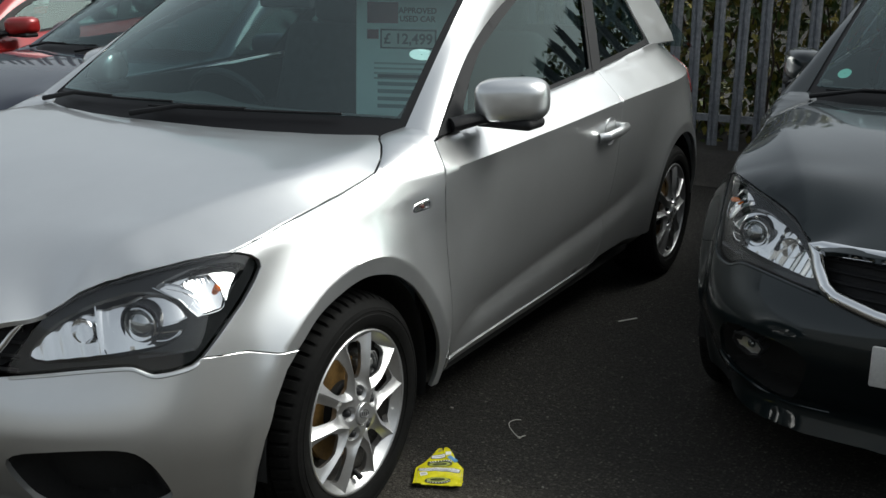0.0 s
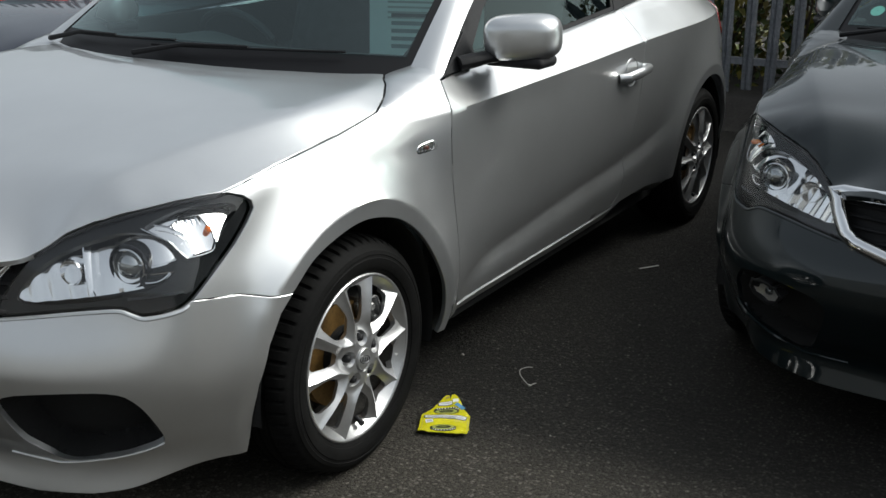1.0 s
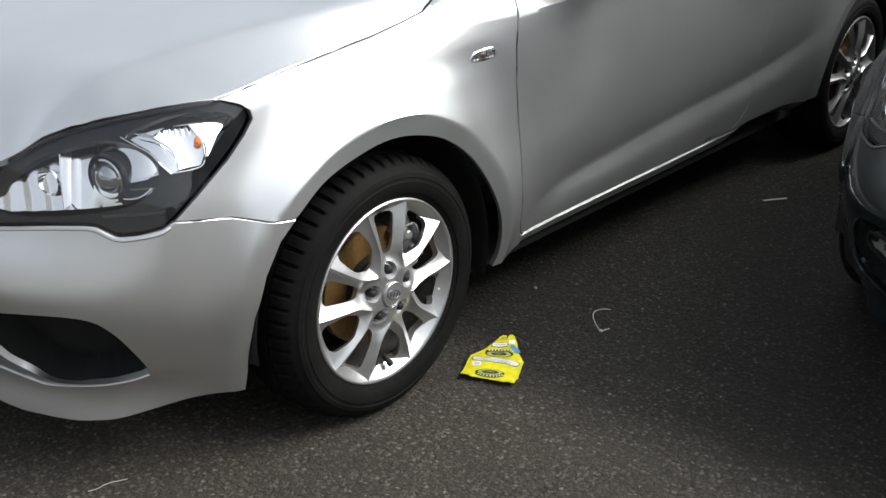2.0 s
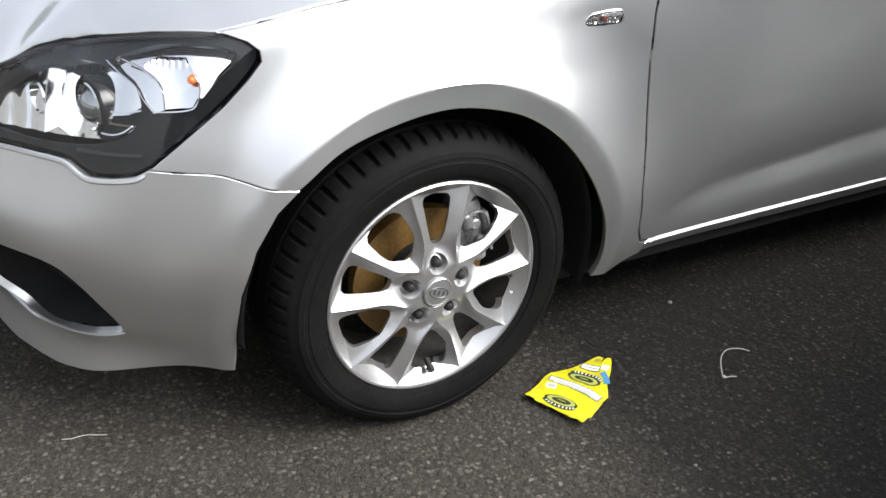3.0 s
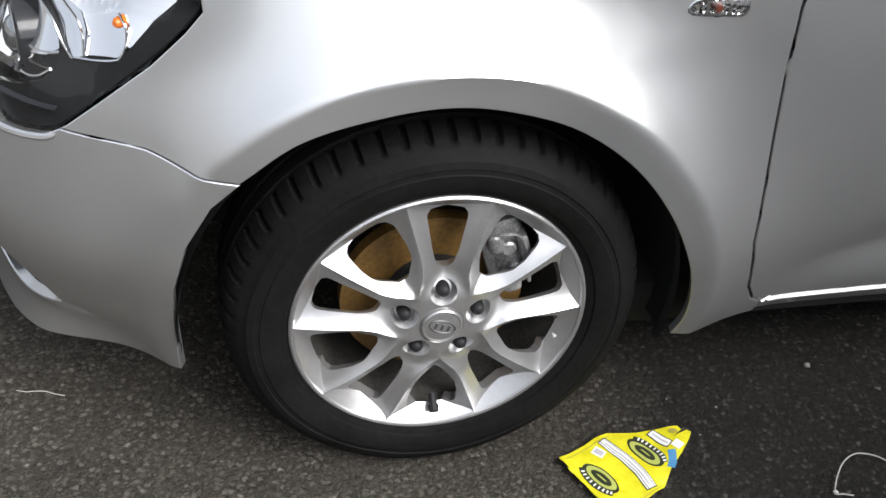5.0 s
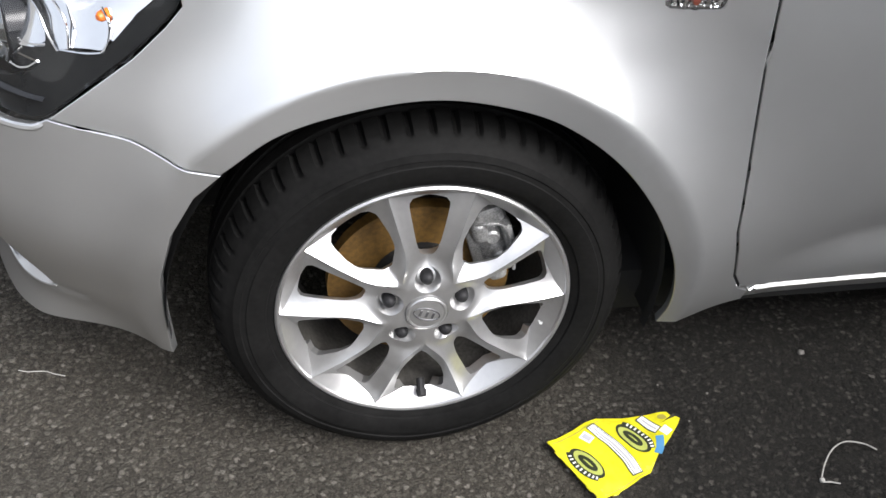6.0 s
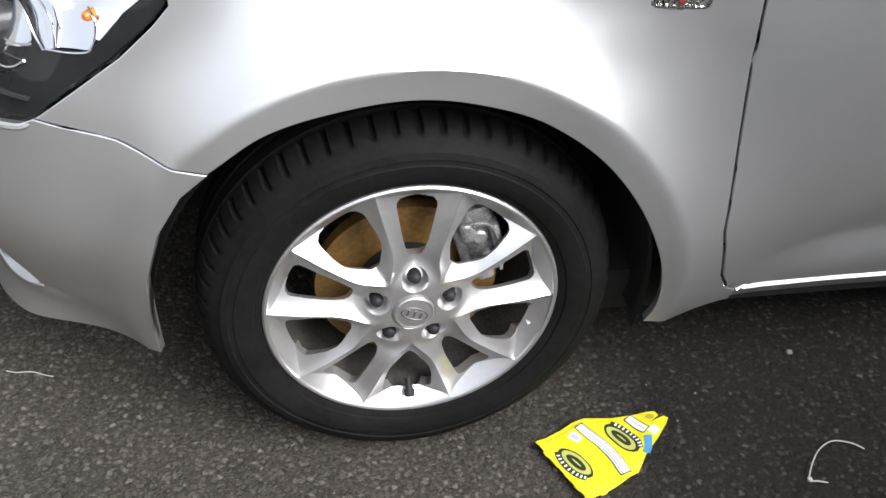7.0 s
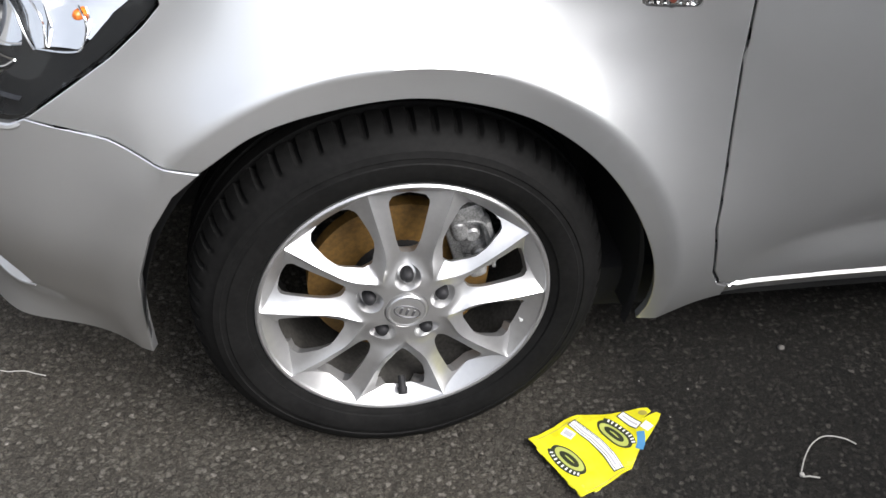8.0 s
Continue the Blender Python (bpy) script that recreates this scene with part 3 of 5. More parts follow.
    cal = joined(box(0.055, 0.07, 0.13, (0.128, 0.075, 0.045), 0.014), box(0.026, 0.05, 0.040, (0.110, 0.046, 0.082), 0.011, 3), box(0.030, 0.05, 0.040, (0.118, 0.046, 0.004), 0.011, 3),
                 box(0.016, 0.03, 0.075, (0.150, 0.040, 0.045), 0.006), box(0.020, 0.016, 0.10, (0.098, 0.052, 0.046), 0.005),
                 *[moved(lathe([(0, 0), (0.009, 0.0), (0.012, 0.003), (0.013, 0.012), (0.019, 0.014), (0.020, 0.034)], 20), Matrix.Translation((x, 0.026, z))) for x, z in ((0.126, 0.066), (0.130, 0.024))],
                 tube(through_points([(0.104, 0.030, 0.098), (0.122, 0.022, 0.100), (0.142, 0.022, 0.092), (0.150, 0.024, 0.07), (0.150, 0.024, 0.03), (0.143, 0.022, 0.0)], 0.006), 0.0026, 8))
    moved(cal, Matrix.Rotation(radians(-18), 4, "Y"))
    w["caliper"] = mesh_of("brake_caliper", cal)
    w["emblem"] = mesh_of("emblem", joined(*[tube([(0.0205 * math.cos(2 * math.pi * i / 40), -0.0160, 0.0108 * math.sin(2 * math.pi * i / 40)) for i in range(41)], 0.0012, 6)] + [box(0.003, 0.0016, 0.0105, (a, -0.0164, 0), 0) for a in (-.010, 0, .010)]))
    return w


PALE_SCUFF = material("pale_scuff", (0.75, 0.75, 0.73), 0.7)
EMBLEM_GREY = material("emblem_grey", (0.12, 0.12, 0.125), 0.35, 0.6)
TYRE_CACHE = {}


def add_wheel(car, at, front=True):
    if not TYRE_CACHE:
        TYRE_CACHE.update(build_wheel())
    c = TYRE_CACHE
    tyre = part("wheel", c["rim"], ALLOY, car, "silver alloy wheel with ten forked spokes and a black tyre", at=at)
    part("tyre", c["tyre"], RUBBER, tyre, "black treaded tyre")
    part("spoked_face", c["face"], ALLOY, tyre)
    part("rim_barrel", c["barrel"], BARREL, tyre)
    part("hub_cap", c["cap"], ALLOY, tyre)
    part("emblem", c["emblem"], EMBLEM_GREY, tyre, at=Matrix.Rotation(radians(20), 4, 'Y'))
    for k in range(5):
        a = radians(90 + 72 * k)
        m = Matrix.Translation((0.0572 * math.cos(a), 0, 0.0572 * math.sin(a)))
        part("wheel_nut", c["nut"], NUT_STEEL if k else BLACK_PLASTIC, tyre, "" if k else "dark locking wheel nut", at=m)
    part("valve", c["valve"], BLACK_PLASTIC, tyre, at=Matrix.Translation((0.004, 0.010, -0.183)))
    part("brake_disc", c["disc"], RUST, tyre, "rusty brown brake disc")
    part("disc_hat", c["hat"], LINER, tyre)
    if front:
        part("brake_caliper", c["caliper"], CAST, tyre)
    return tyre


# ---------------------------------------------------------------- body panels
BONNET_SIDE = [(-0.4, .82), (-.217, .852), (.019, .879), (.10, .893), (SHELF_U[0], SHELF_LOW[0])] + [(u, shelf_low(u) + shelf_height(u)) for u in (.21, .24, .27, .31, .34, .37)]
LAMP_TOP = [(-.897, .711), (-.825, .749), (-.754, .771), (-.659, .786), (-.58, .801), (-.507, .812), (-.441, .819), (-0.4, .82)]
LAMP_END = [(-.373, .814), (-.343, .805), (-.324, .791), (-.322, .776), (-.345, .750), (-.393, .706), (-.46, .655), (-.519, .611)]
LAMP_LOW = [(-.542, .599), (-.59, .591), (-.63, .589), (-.655, .598), (-.68, .606), (-.743, .604), (-.81, .598), (-.878, .590), (-.985, .578)]
LAMP_IN = [(-.99, .600), (-.95, .657), (-.905, .704)]
ARCH_LIP = through_points([(-.278, .578), (-.204, .635), (-.1, .668), (-.005, .679), (.084, .665), (.159, .637), (.24, .578), (.305, .500), (.35, .415), (.371, .343), (.376, .288), (.369, .245)], 0.012)
DOOR_FRONT = [(.55, .279), (.508, .290), (.484, .33), (.453, .438), (.441, .573), (.430, .70), (.425, .801), (.430, .88), (.446, .935), (.458, .955)]
BELT = [(.462, .955), (0.8, .975), (1.349, 1.003), (1.753, 1.026), (2.2, 1.055), (2.533, 1.080)]


def arc(cx, r, a0, a1, n=24):
    return [(cx + r * math.cos(radians(a)), AXLE_Z + r * math.sin(radians(a))) for a in spread(a0, a1, n)]


BONNET_EDGE = [wing(u, z) for u, z in dense(LAMP_TOP + BONNET_SIDE[1:], .035, closed=False)]
BONNET_REAR = [(0.355, -0.575, 0.966), (0.318, -0.50, 0.967), (0.272, -0.335, 0.968), (0.250, -0.18, 0.969), (0.243, 0.0, 0.970)]
BONNET_NOSE = [(-0.735, -0.42, 0.700), (-0.755, -0.30, 0.705), (-0.77, -0.15, 0.708), (-0.775, 0.0, 0.71)]
_edge = [(-0.74, 0.43, 0.700)] + [(p[0], p[1] + HALF, p[2]) for p in BONNET_EDGE]
_ex, _ed, _ez = [p[0] for p in _edge], [p[1] for p in _edge], [p[2] for p in _edge]


def bonnet_form(x, d):
    """Upper face, and outside the crease a face that falls to the bonnet's edge."""
    turn = bonnet_turn(x)
    de, ze = hermite(_ex, _ed, x), hermite(_ex, _ez, x)
    crest = bonnet_top(x, turn)
    slope = min(0.6, max(0.1, (crest - ze) / max(turn - de, .05)))
    fall = slope * 0.006 * math.log1p(math.exp(min((turn - d) / 0.006, 60.0)))
    return bonnet_top(x, max(d, turn)) - fall


_bt = [(p[0], p[1], p[2] - bonnet_form(p[0], p[1] + HALF)) for p in BONNET_EDGE[::2] + BONNET_REAR + BONNET_NOSE]
_bt += [(x, bonnet_turn(x) + o - HALF, 0.0) for x in spread(-.50, .10, 6) for o in (0.01, .10)] + [(x, -.25, 0.0) for x in spread(-.55, .10, 5)] + [(x, 0.0, 0.0) for x in spread(-.55, .12, 5)]
_bt += [(a, -b, e) for a, b, e in _bt if b < -0.01]
_bp = np.array(_bt)


def spread_kernel(d2):
    return np.sqrt(d2 + 0.004)


_bw = np.linalg.lstsq(spread_kernel(((_bp[:, None, :2] - _bp[None, :, :2]) ** 2).sum(-1)), _bp[:, 2], rcond=1e-6)[0]


def bonnet(x, y):
    """The bonnet's crowned form, eased so that it meets its neighbours along the edges."""
    e = float(spread_kernel((_bp[:, 0] - x) ** 2 + (_bp[:, 1] - y) ** 2) @ _bw)
    return (x, y, bonnet_form(x, HALF - abs(y)) + e)


def greenhouse(x, z):
    """Side glass and pillars, leaning in above the belt."""
    d = 0.050 + 0.50 * (z - 0.985) + 0.02 * max(0.0, x - 1.6) ** 2
    return (x, d - HALF, z)


A_IN = [(.462, .957), (.591, 1.031), (.715, 1.099), (.862, 1.171), (1.059, 1.247), (1.263, 1.311), (1.45, 1.347), (1.70, 1.370)]


def screen(w, v):
    """Windscreen: w across (-1 to 1), v upwards."""
    s = 1 - w * w
    xb, zb = 0.435 - 0.175 * s, 0.968 + 0.004 * s
    xt, zt = 1.06 - 0.13 * s, 1.36 + 0.05 * s
    yb, yt = 0.715 * w, 0.600 * w
    return (xb + (xt - xb) * v, yb + (yt - yb) * v, zb + (zt - zb) * v + 0.03 * math.sin(math.pi * v) * (0.3 + 0.7 * s))


def pillar(k, v):
    """Screen pillar: from the side window's edge (k 0) round to the windscreen's edge (k 1); v upwards."""
    x = 0.460 + 0.80 * v
    a = Vector(greenhouse(x, catmull([p[0] for p in A_IN], [p[1] for p in A_IN], x)))
    b = Vector(screen(-1, min(v * 1.03, 1.0)))
    p = a.lerp(b, k)
    out = Vector((-0.45, -0.75, 0.45)).normalized()
    return tuple(p + out * 0.014 * math.sin(math.pi * k))


def roof(w, v):
    s = 1 - w * w
    x0 = 1.06 - 0.13 * s
    x = x0 + (2.95 - x0) * v
    edge = 0.600 + 0.005 * ease(v / 0.2) - 0.06 * v * v
    z = 1.360 + 0.05 * s + 0.05 * math.sin(math.pi * min(v * 1.15, 1.0)) - 0.06 * v * v
    return (x, edge * w, z)


def tail(w, v):
    s = 1 - w * w
    a, b = roof(w, 1.0), (3.20 + 0.08 * s, 0.74 * w, 1.02)
    return tuple(p + (q - p) * v + (0.04 * math.sin(math.pi * v) if i == 0 else 0) for i, (p, q) in enumerate(zip(a, b)))


def sill_form(u, z):
    """Sill under the door: a narrow ledge on top, then a face that leans in towards the ground."""
    top = .270 + .004 * (u - .5)
    back = ease((u - 1.70) / .25)
    return off_skin(-0.001 + 0.022 * back + 0.006 * ease((z - top) / .006) + (0.30 + 0.4 * back) * max(0.0, top - z))(u, z)


def build_car(name, label, body_paint, at, dark_lamps=False):
    car = thing(name, label, "car", "cars parked in a row", at)
    P = body_paint
    # wings
    out = ([LAMP_END[-1], (-.401, .600), (-.335, .583)] + ARCH_LIP + [(.42, .243), (.499, .244), (.531, .244), (.532, .274)]
                              + DOOR_FRONT[1:-1] + [(.454, .953), (.455, shelf_low(.455) + SHELF_H), (.41, shelf_low(.41) + SHELF_H)] + BONNET_SIDE[::-1] + LAMP_END[:-1])
    creases = [arc(0.0, FLARE_R + o, -12, 152, 64) for o in (-.014, -.005, 0.0, .006, .018)]
    creases += [[(u, line_z(SHOULDER, u) + o) for u in spread(.12, .43, 20)] for o in (-.008, 0.0, .008)]
    creases += [[(u, shelf_low(u) + k * shelf_height(u)) for u in spread(SHELF_U[0] + .015, .45, 24)] for k in (0.0, 0.35, 0.7)]
    wings = pair("front_wing", panel(out, wing, 0.014, lines=creases), P, car)
    # front bumper with its two openings
    fog = rounded([(-.985, .415), (-.83, .436), (-.70, .437), (-.655, .40), (-.625, .345), (-.600, .292), (-.603, .276), (-.66, .260), (-.75, .243), (-.88, .222), (-.93, .262), (-.975, .345)], rounds=2)
    out = [(U_NOSE, .14), (-1.15, .154), (-1.04, .151), (-.948, .147), (-.80, .153), (-.665, .168), (-.509, .186), (-.39, .199), (-.386, .30), (-.378, .384), (-.352, .474), (-.316, .540)] \
        + [(-.278, .578), (-.335, .583), (-.401, .600), LAMP_END[-1]] + LAMP_LOW + [(-1.03, .573), (-1.15, .548), (-1.25, .538), (U_NOSE, .535)]
    cut = [fog]
    fog_edge = dense(fog, .008)

    def fog_cup(u, z):
        near_ = min(math.hypot(u - a, z - b) for a, b in fog_edge) * (1 if inside(np.array([u]), np.array([z]), fog_edge)[0] else -1)
        return off_skin(0.012 + 0.085 * ease((near_ - 0.001) / 0.02))(u, z)
    lip = [off_skin(0.0035)(u, z - .006) for u, z in through_points([LAMP_END[-1]] + LAMP_LOW, 0.012)]
    pair("bumper_lip", tube(lip, [0.002] + [0.0055] * (len(lip) - 2) + [0.002], 8), P, car)
    pair("front_bumper", panel(out, skin, 0.018, gap=0.0004, holes=cut, lines=[[(u, .455) for u in spread(-1.3, -.7, 30)]], hole_depth=0.014), P, car)
    pair("fog_recess", panel([(a * 1.0, b) for a, b in shrunk(fog if area2(fog) > 0 else fog[::-1], -0.012)], fog_cup, 0.012, edge=False, gap=0), LINER, car, "black ribbed insert of the bumper opening")
    low = through_points([skin(u, z) for u, z in ((-1.03, .228), (-.93, .222), (-.88, .219), (-.75, .240), (-.66, .257), (-.602, .274))], 0.02)
    pair("bumper_trim", tube([(p[0] - .0005, p[1] - .001, p[2]) for p in low], [0.0035] * (len(low) - 1) + [0.0015], 8), P, car)
    # bonnet
    left = [(p[0], p[1]) for p in BONNET_EDGE + BONNET_REAR]
    nose = [(p[0], p[1]) for p in BONNET_NOSE]
    out = [(a, b) for a, b in nose[::-1]] + left + [(a, -b) for a, b in left[::-1][1:]] + [(a, -b) for a, b in nose[:-1]]
    folds = [[(x, k * (HALF - bonnet_turn(x) + o)) for x in spread(-.60, .34, 50)] for k in (-1, 1) for o in (-.012, 0.0, .012)]
    part("bonnet", panel(out, bonnet, 0.022, lines=folds), P, car)
    # black strip added under the bonnet's edge, standing in for shade in the gap
    pair("bonnet_gap_strip", tube([(x + .001, y + .002, z - .0085) for x, y, z in BONNET_EDGE], 0.0035, 8), BLACK_PLASTIC, car)
    # doors, quarters, sills
    rear_line = [(1.55, .281), (1.70, .287), (1.755, .318), (1.775, .36), (1.79, .456), (1.82, .70), (1.835, .90), (1.838, 1.030)]
    shoulder = [[(x, line_z(SHOULDER, x) + o) for x in spread(.3, 2.95, 60)] for o in (-.012, 0.0, .010)]
    fold = [[(x, line_z(LOW_FOLD, x) + o) for x in spread(.56, 2.24, 50)] for o in (-.012, 0.0, .010)]
    out = [(.55, .279)] + rear_line + [(1.753, 1.028), (1.349, 1.005), (.8, .977)] + DOOR_FRONT[::-1][:-1]
    # black backing added behind the door's front gap in place of its shade
    pair("door_gap_strip", tube([off_skin(.0062)(u, z) for u, z in through_points(DOOR_FRONT[1:-1], .012)], 0.0032, 8), BLACK_PLASTIC, car)
    doors = pair("door", panel(out, skin, 0.024, lines=shoulder + fold, gap=0.0022), P, car)
    pair("sill", panel([(.5335, .243), (.5335, .272), (.55, .2785), (1.55, .281), (1.70, .286), (2.265, .290), (2.27, .236), (1.2, .236)], sill_form, 0.012, gap=0.0006, lines=[[(u, .270 + o + .004 * (u - .5)) for u in spread(.54, 2.25, 60)] for o in (0.0, .003, .006)]), P, car)
    rear_arch = arc(WHEELBASE, ARCH_R, 182, 0, 40)
    out = [(1.70, .287), (2.262, .29)] + rear_arch + [(3.05, .26), (U_TAIL - .6, .24), (U_TAIL, .24), (U_TAIL, 1.02), (3.35, 1.04), (3.0, 1.065), (2.7, 1.082), (2.533, 1.082), (2.2, 1.057), (1.838, 1.030)] + rear_line[::-1][1:-2]
    pair("rear_quarter", panel(out, skin, 0.02, gap=0.0004, lines=shoulder + fold + [arc(WHEELBASE, FLARE_R + o, 170, 10, 50) for o in (-.006, 0, .008)]), P, car)
    # upper body
    C_REAR = [(2.548, 1.086), (2.535, 1.13), (2.500, 1.20), (2.478, 1.275), (2.40, 1.345), (2.25, 1.372)]
    frame_loop = [(1.16, 1.348), (1.4, 1.388), (1.9, 1.405), (2.5, 1.39), (2.86, 1.32), (2.93, 1.21), (2.965, 1.10), (2.95, 1.068), (2.75, 1.075), (2.555, 1.074)] + C_REAR[1:] + [(1.9, 1.380)] + [A_IN[-1], A_IN[-2], A_IN[-3]]
    pair("pillar_frame", panel(frame_loop, greenhouse, 0.03, gap=0.0), P, car)
    pair("screen_pillar", grid(pillar, spread(1, 0, 12), spread(-.03, 1, 42)), P, car)
    win = A_IN + [(1.90, 1.378), (2.03, 1.380), (1.755, 1.030), (1.349, 1.007), (.8, .979)]
    pane = [(.672, .986), (.690, 1.018), (.821, 1.104), (.934, 1.164), (1.122, 1.232), (1.351, 1.307), (1.55, 1.340), (1.90, 1.360), (2.000, 1.362), (1.742, 1.043), (1.349, 1.020), (.9, .995)]
    pane = pane if area2(pane) > 0 else pane[::-1]
    inner = lambda x, z: tuple(Vector(greenhouse(x, z)) + Vector((0, 0.012, 0)))
    g = pair("side_window", panel(shrunk(dense(pane, .03), -.008), inner, 0.05, edge=False, gap=0), DARK_GLASS, car, "dark tinted side window")
    q = [(1.835, 1.035), (2.2, 1.059), (2.53, 1.084)] + C_REAR[1:] + [(2.11, 1.380)]
    pair("quarter_window", panel(shrunk(dense(q, .03), .010), inner, 0.05, edge=False, gap=0), DARK_GLASS, car, "dark tinted quarter window")
    pair("window_seal", joined(panel(win, lambda x, z: tuple(Vector(greenhouse(x, z)) + Vector((0, .003, 0))), 0.03, holes=[dense(pane, .03)], edge=False, gap=0),
                               panel(q, lambda x, z: tuple(Vector(greenhouse(x, z)) + Vector((0, .003, 0))), 0.03, holes=[shrunk(dense(q, .03), .020)], edge=False, gap=0),
                               panel([(1.755, 1.028), (1.835, 1.033), (2.11, 1.380), (2.03, 1.380)], lambda x, z: tuple(Vector(greenhouse(x, z)) + Vector((0, .001, 0))), 0.05, edge=False, gap=0)), BLACK_PLASTIC, car)
    n = 28
    for nm, fn, mt, lb in (("windscreen", screen, SCREEN_GLASS, "clear green-tinted windscreen"), ("roof", roof, P, ""), ("rear_window", tail, DARK_GLASS, "")):
        bm = grid(fn, spread(.968, -.968, n), spread(.085, .96, 24)) if nm == "windscreen" else grid(fn, spread(1, -1, n), spread(0, 1, 24))
        ob = part(nm, bm, mt, car, lb)
        if nm != "roof":
            ob.visible_shadow = False
    # black band round the windscreen
    band = lambda w, v: tuple(Vector(screen(w, v)) + Vector((0.002, 0, -0.004)))
    part("screen_band", joined(grid(lambda w, v: band(-1 + (w + 1) * (1 + 2.2 * math.exp(-v / .06)), v), spread(-1, -.965, 4), spread(0, 1, 40)), grid(lambda w, v: band(1 - (1 - w) * (1 + 2.2 * math.exp(-v / .06)), v), spread(.965, 1, 4), spread(0, 1, 40)), grid(band, spread(-1, 1, n), spread(-.05, .10, 4)), grid(band, spread(-1, 1, n), spread(.95, 1, 3))), FRIT, car)
    part("cowl", grid(lambda w, v: (screen(w, 0)[0] - 0.045 + 0.06 * v + 0.01 * (1 - w * w), 0.70 * w, screen(w, 0)[2] - 0.020 + 0.012 * v), spread(-1, 1, n), spread(0, 1, 4)), BLACK_PLASTIC, car)
    # wipers lying on the glass
    for y0, y1 in ((0.10, -0.52), (0.62, 0.02)):
        a = [Vector(screen(s, 0.045 + 0.03 * i / 9)) for i, s in enumerate(spread(y0 / .69, y1 / .69, 9))]
        part("wiper", joined(tube([p + Vector((-0.010, 0, 0.012)) for p in a], 0.004, 6), tube([a[0] + Vector((-.04, .05, -.012)), a[2] + Vector((-.018, 0, .019)), a[5] + Vector((-.012, 0, .018))], [0.009, 0.006, 0.004], 8)), BLACK_PLASTIC, car)
    # arch liners and floor
    for cx in (0.0, WHEELBASE):
        lin = grid(lambda a, v: (cx + (0.385 - 0.012 * (v < .1)) * math.cos(a), -HALF + 0.012 + 0.33 * v, AXLE_Z + (0.385 - 0.012 * (v < .1)) * math.sin(a)), spread(radians(-14), radians(186), 56), [0, .06, .12, .5, 1.0])
        back = grid(lambda a, v: (cx + 0.385 * v * math.cos(a), -HALF + 0.34, AXLE_Z + 0.385 * v * math.sin(a)), spread(radians(-14), radians(186), 48), [0.02, .5, 1.0])
        pair("arch_liner", joined(lin, back), LINER, car)
    part("underbody", joined(box(2.1, 1.5, 0.10, (1.32, 0, 0.22), 0.03), box(0.45, 0.9, 0.12, (-0.36, 0, 0.27), 0.03), box(.5, 1.3, .12, (3.0, 0, .28), .03), box(0.8, 1.0, 0.5, (-0.05, 0, 0.5), 0.05)), LINER, car)
    for s in (-1, 1):
        for cx, fr in ((0.0, True), (WHEELBASE, False)):
            m = Matrix.Translation((cx, s * HALF, AXLE_Z)) @ (Matrix.Rotation(math.pi, 4, "Z") if s > 0 else Matrix.Identity(4))
            add_wheel(car, m, fr)
    finish_car(car, doors, wings, P)
    return car, doors

# ---------------------------------------------------------------- lamps, mirror, trim, inside
LAMP_LOOP = rounded(LAMP_TOP + LAMP_END + LAMP_LOW + LAMP_IN[:-1], rounds=1)
LOBE_A = rounded([(-.962, .600), (-.905, .668), (-.835, .712), (-.747, .737), (-.662, .752), (-.591, .750), (-.545, .732), (-.529, .699), (-.544, .667), (-.571, .649), (-.632, .630), (-.811, .608)], rounds=2)
LOBE_B = rounded([(-.604, .759), (-.56, .778), (-.481, .796), (-.40, .797), (-.362, .790), (-.352, .777), (-.392, .749), (-.422, .716), (-.440, .700), (-.506, .694), (-.526, .712), (-.547, .733), (-.585, .751)], rounds=1)
TURN_SEAM = [(-.574, .766), (-.534, .758), (-.502, .742), (-.491, .727), (-.488, .699)]
TURN_EDGE = [(-.440, .701), (-.428, .718), (-.426, .739), (-.436, .757), (-.446, .772), (-.498, .771), (-.534, .758)]
CRESCENT = [(-.606, .760)] + TURN_SEAM + [(-.506, .694), (-.526, .712), (-.547, .733), (-.585, .751)]
TURN_BOWL = TURN_SEAM[1:] + TURN_EDGE[:-1]
TURN_OUTER = TURN_EDGE[1:] + [(-.574, .766), (-.56, .778), (-.481, .797), (-.40, .798), (-.358, .791), (-.350, .777), (-.392, .748), (-.420, .716)]
LAMP_DARK = worn(material("lamp_bezel", (0.02, 0.02, 0.02), 0.2), (0.008, 0.009, 0.010), (0.014, 0.015, 0.016), 20, (0.2, 0.3))
bsdf(LAMP_DARK).inputs["Specular IOR Level"].default_value = 0.25
REFLECTOR = material("lamp_reflector", (0.93, 0.935, 0.94), 0.10, 1.0)
PROJECTOR_GLASS = material("projector_glass", (0.45, 0.47, 0.48), 0.04, 0.9)


def bowl(cx, cz, wide, high, turn, deep, base=0.018, ripple=0.0, facets=0.0):
    """A reflector sunk behind the skin: an elliptic dish, deepest at its middle."""
    c, s = math.cos(radians(turn)), math.sin(radians(turn))

    def place(u, z):
        a, b = (u - cx) * c + (z - cz) * s, -(u - cx) * s + (z - cz) * c
        k = min(1.0, (a / wide) ** 2 + (b / high) ** 2)
        flute = facets * (1 + math.sin((u + 0.35 * (z - .6)) * 95.0)) * ease((-.70 - u) / .03)
        return off_skin(base + deep * (1 - k) + flute + ripple * (math.sin(u * 520.0) * ease((z - .758) / .02) + 1.3 * math.sin(z * 330.0 + u * 40.0)))(u, z)
    return place


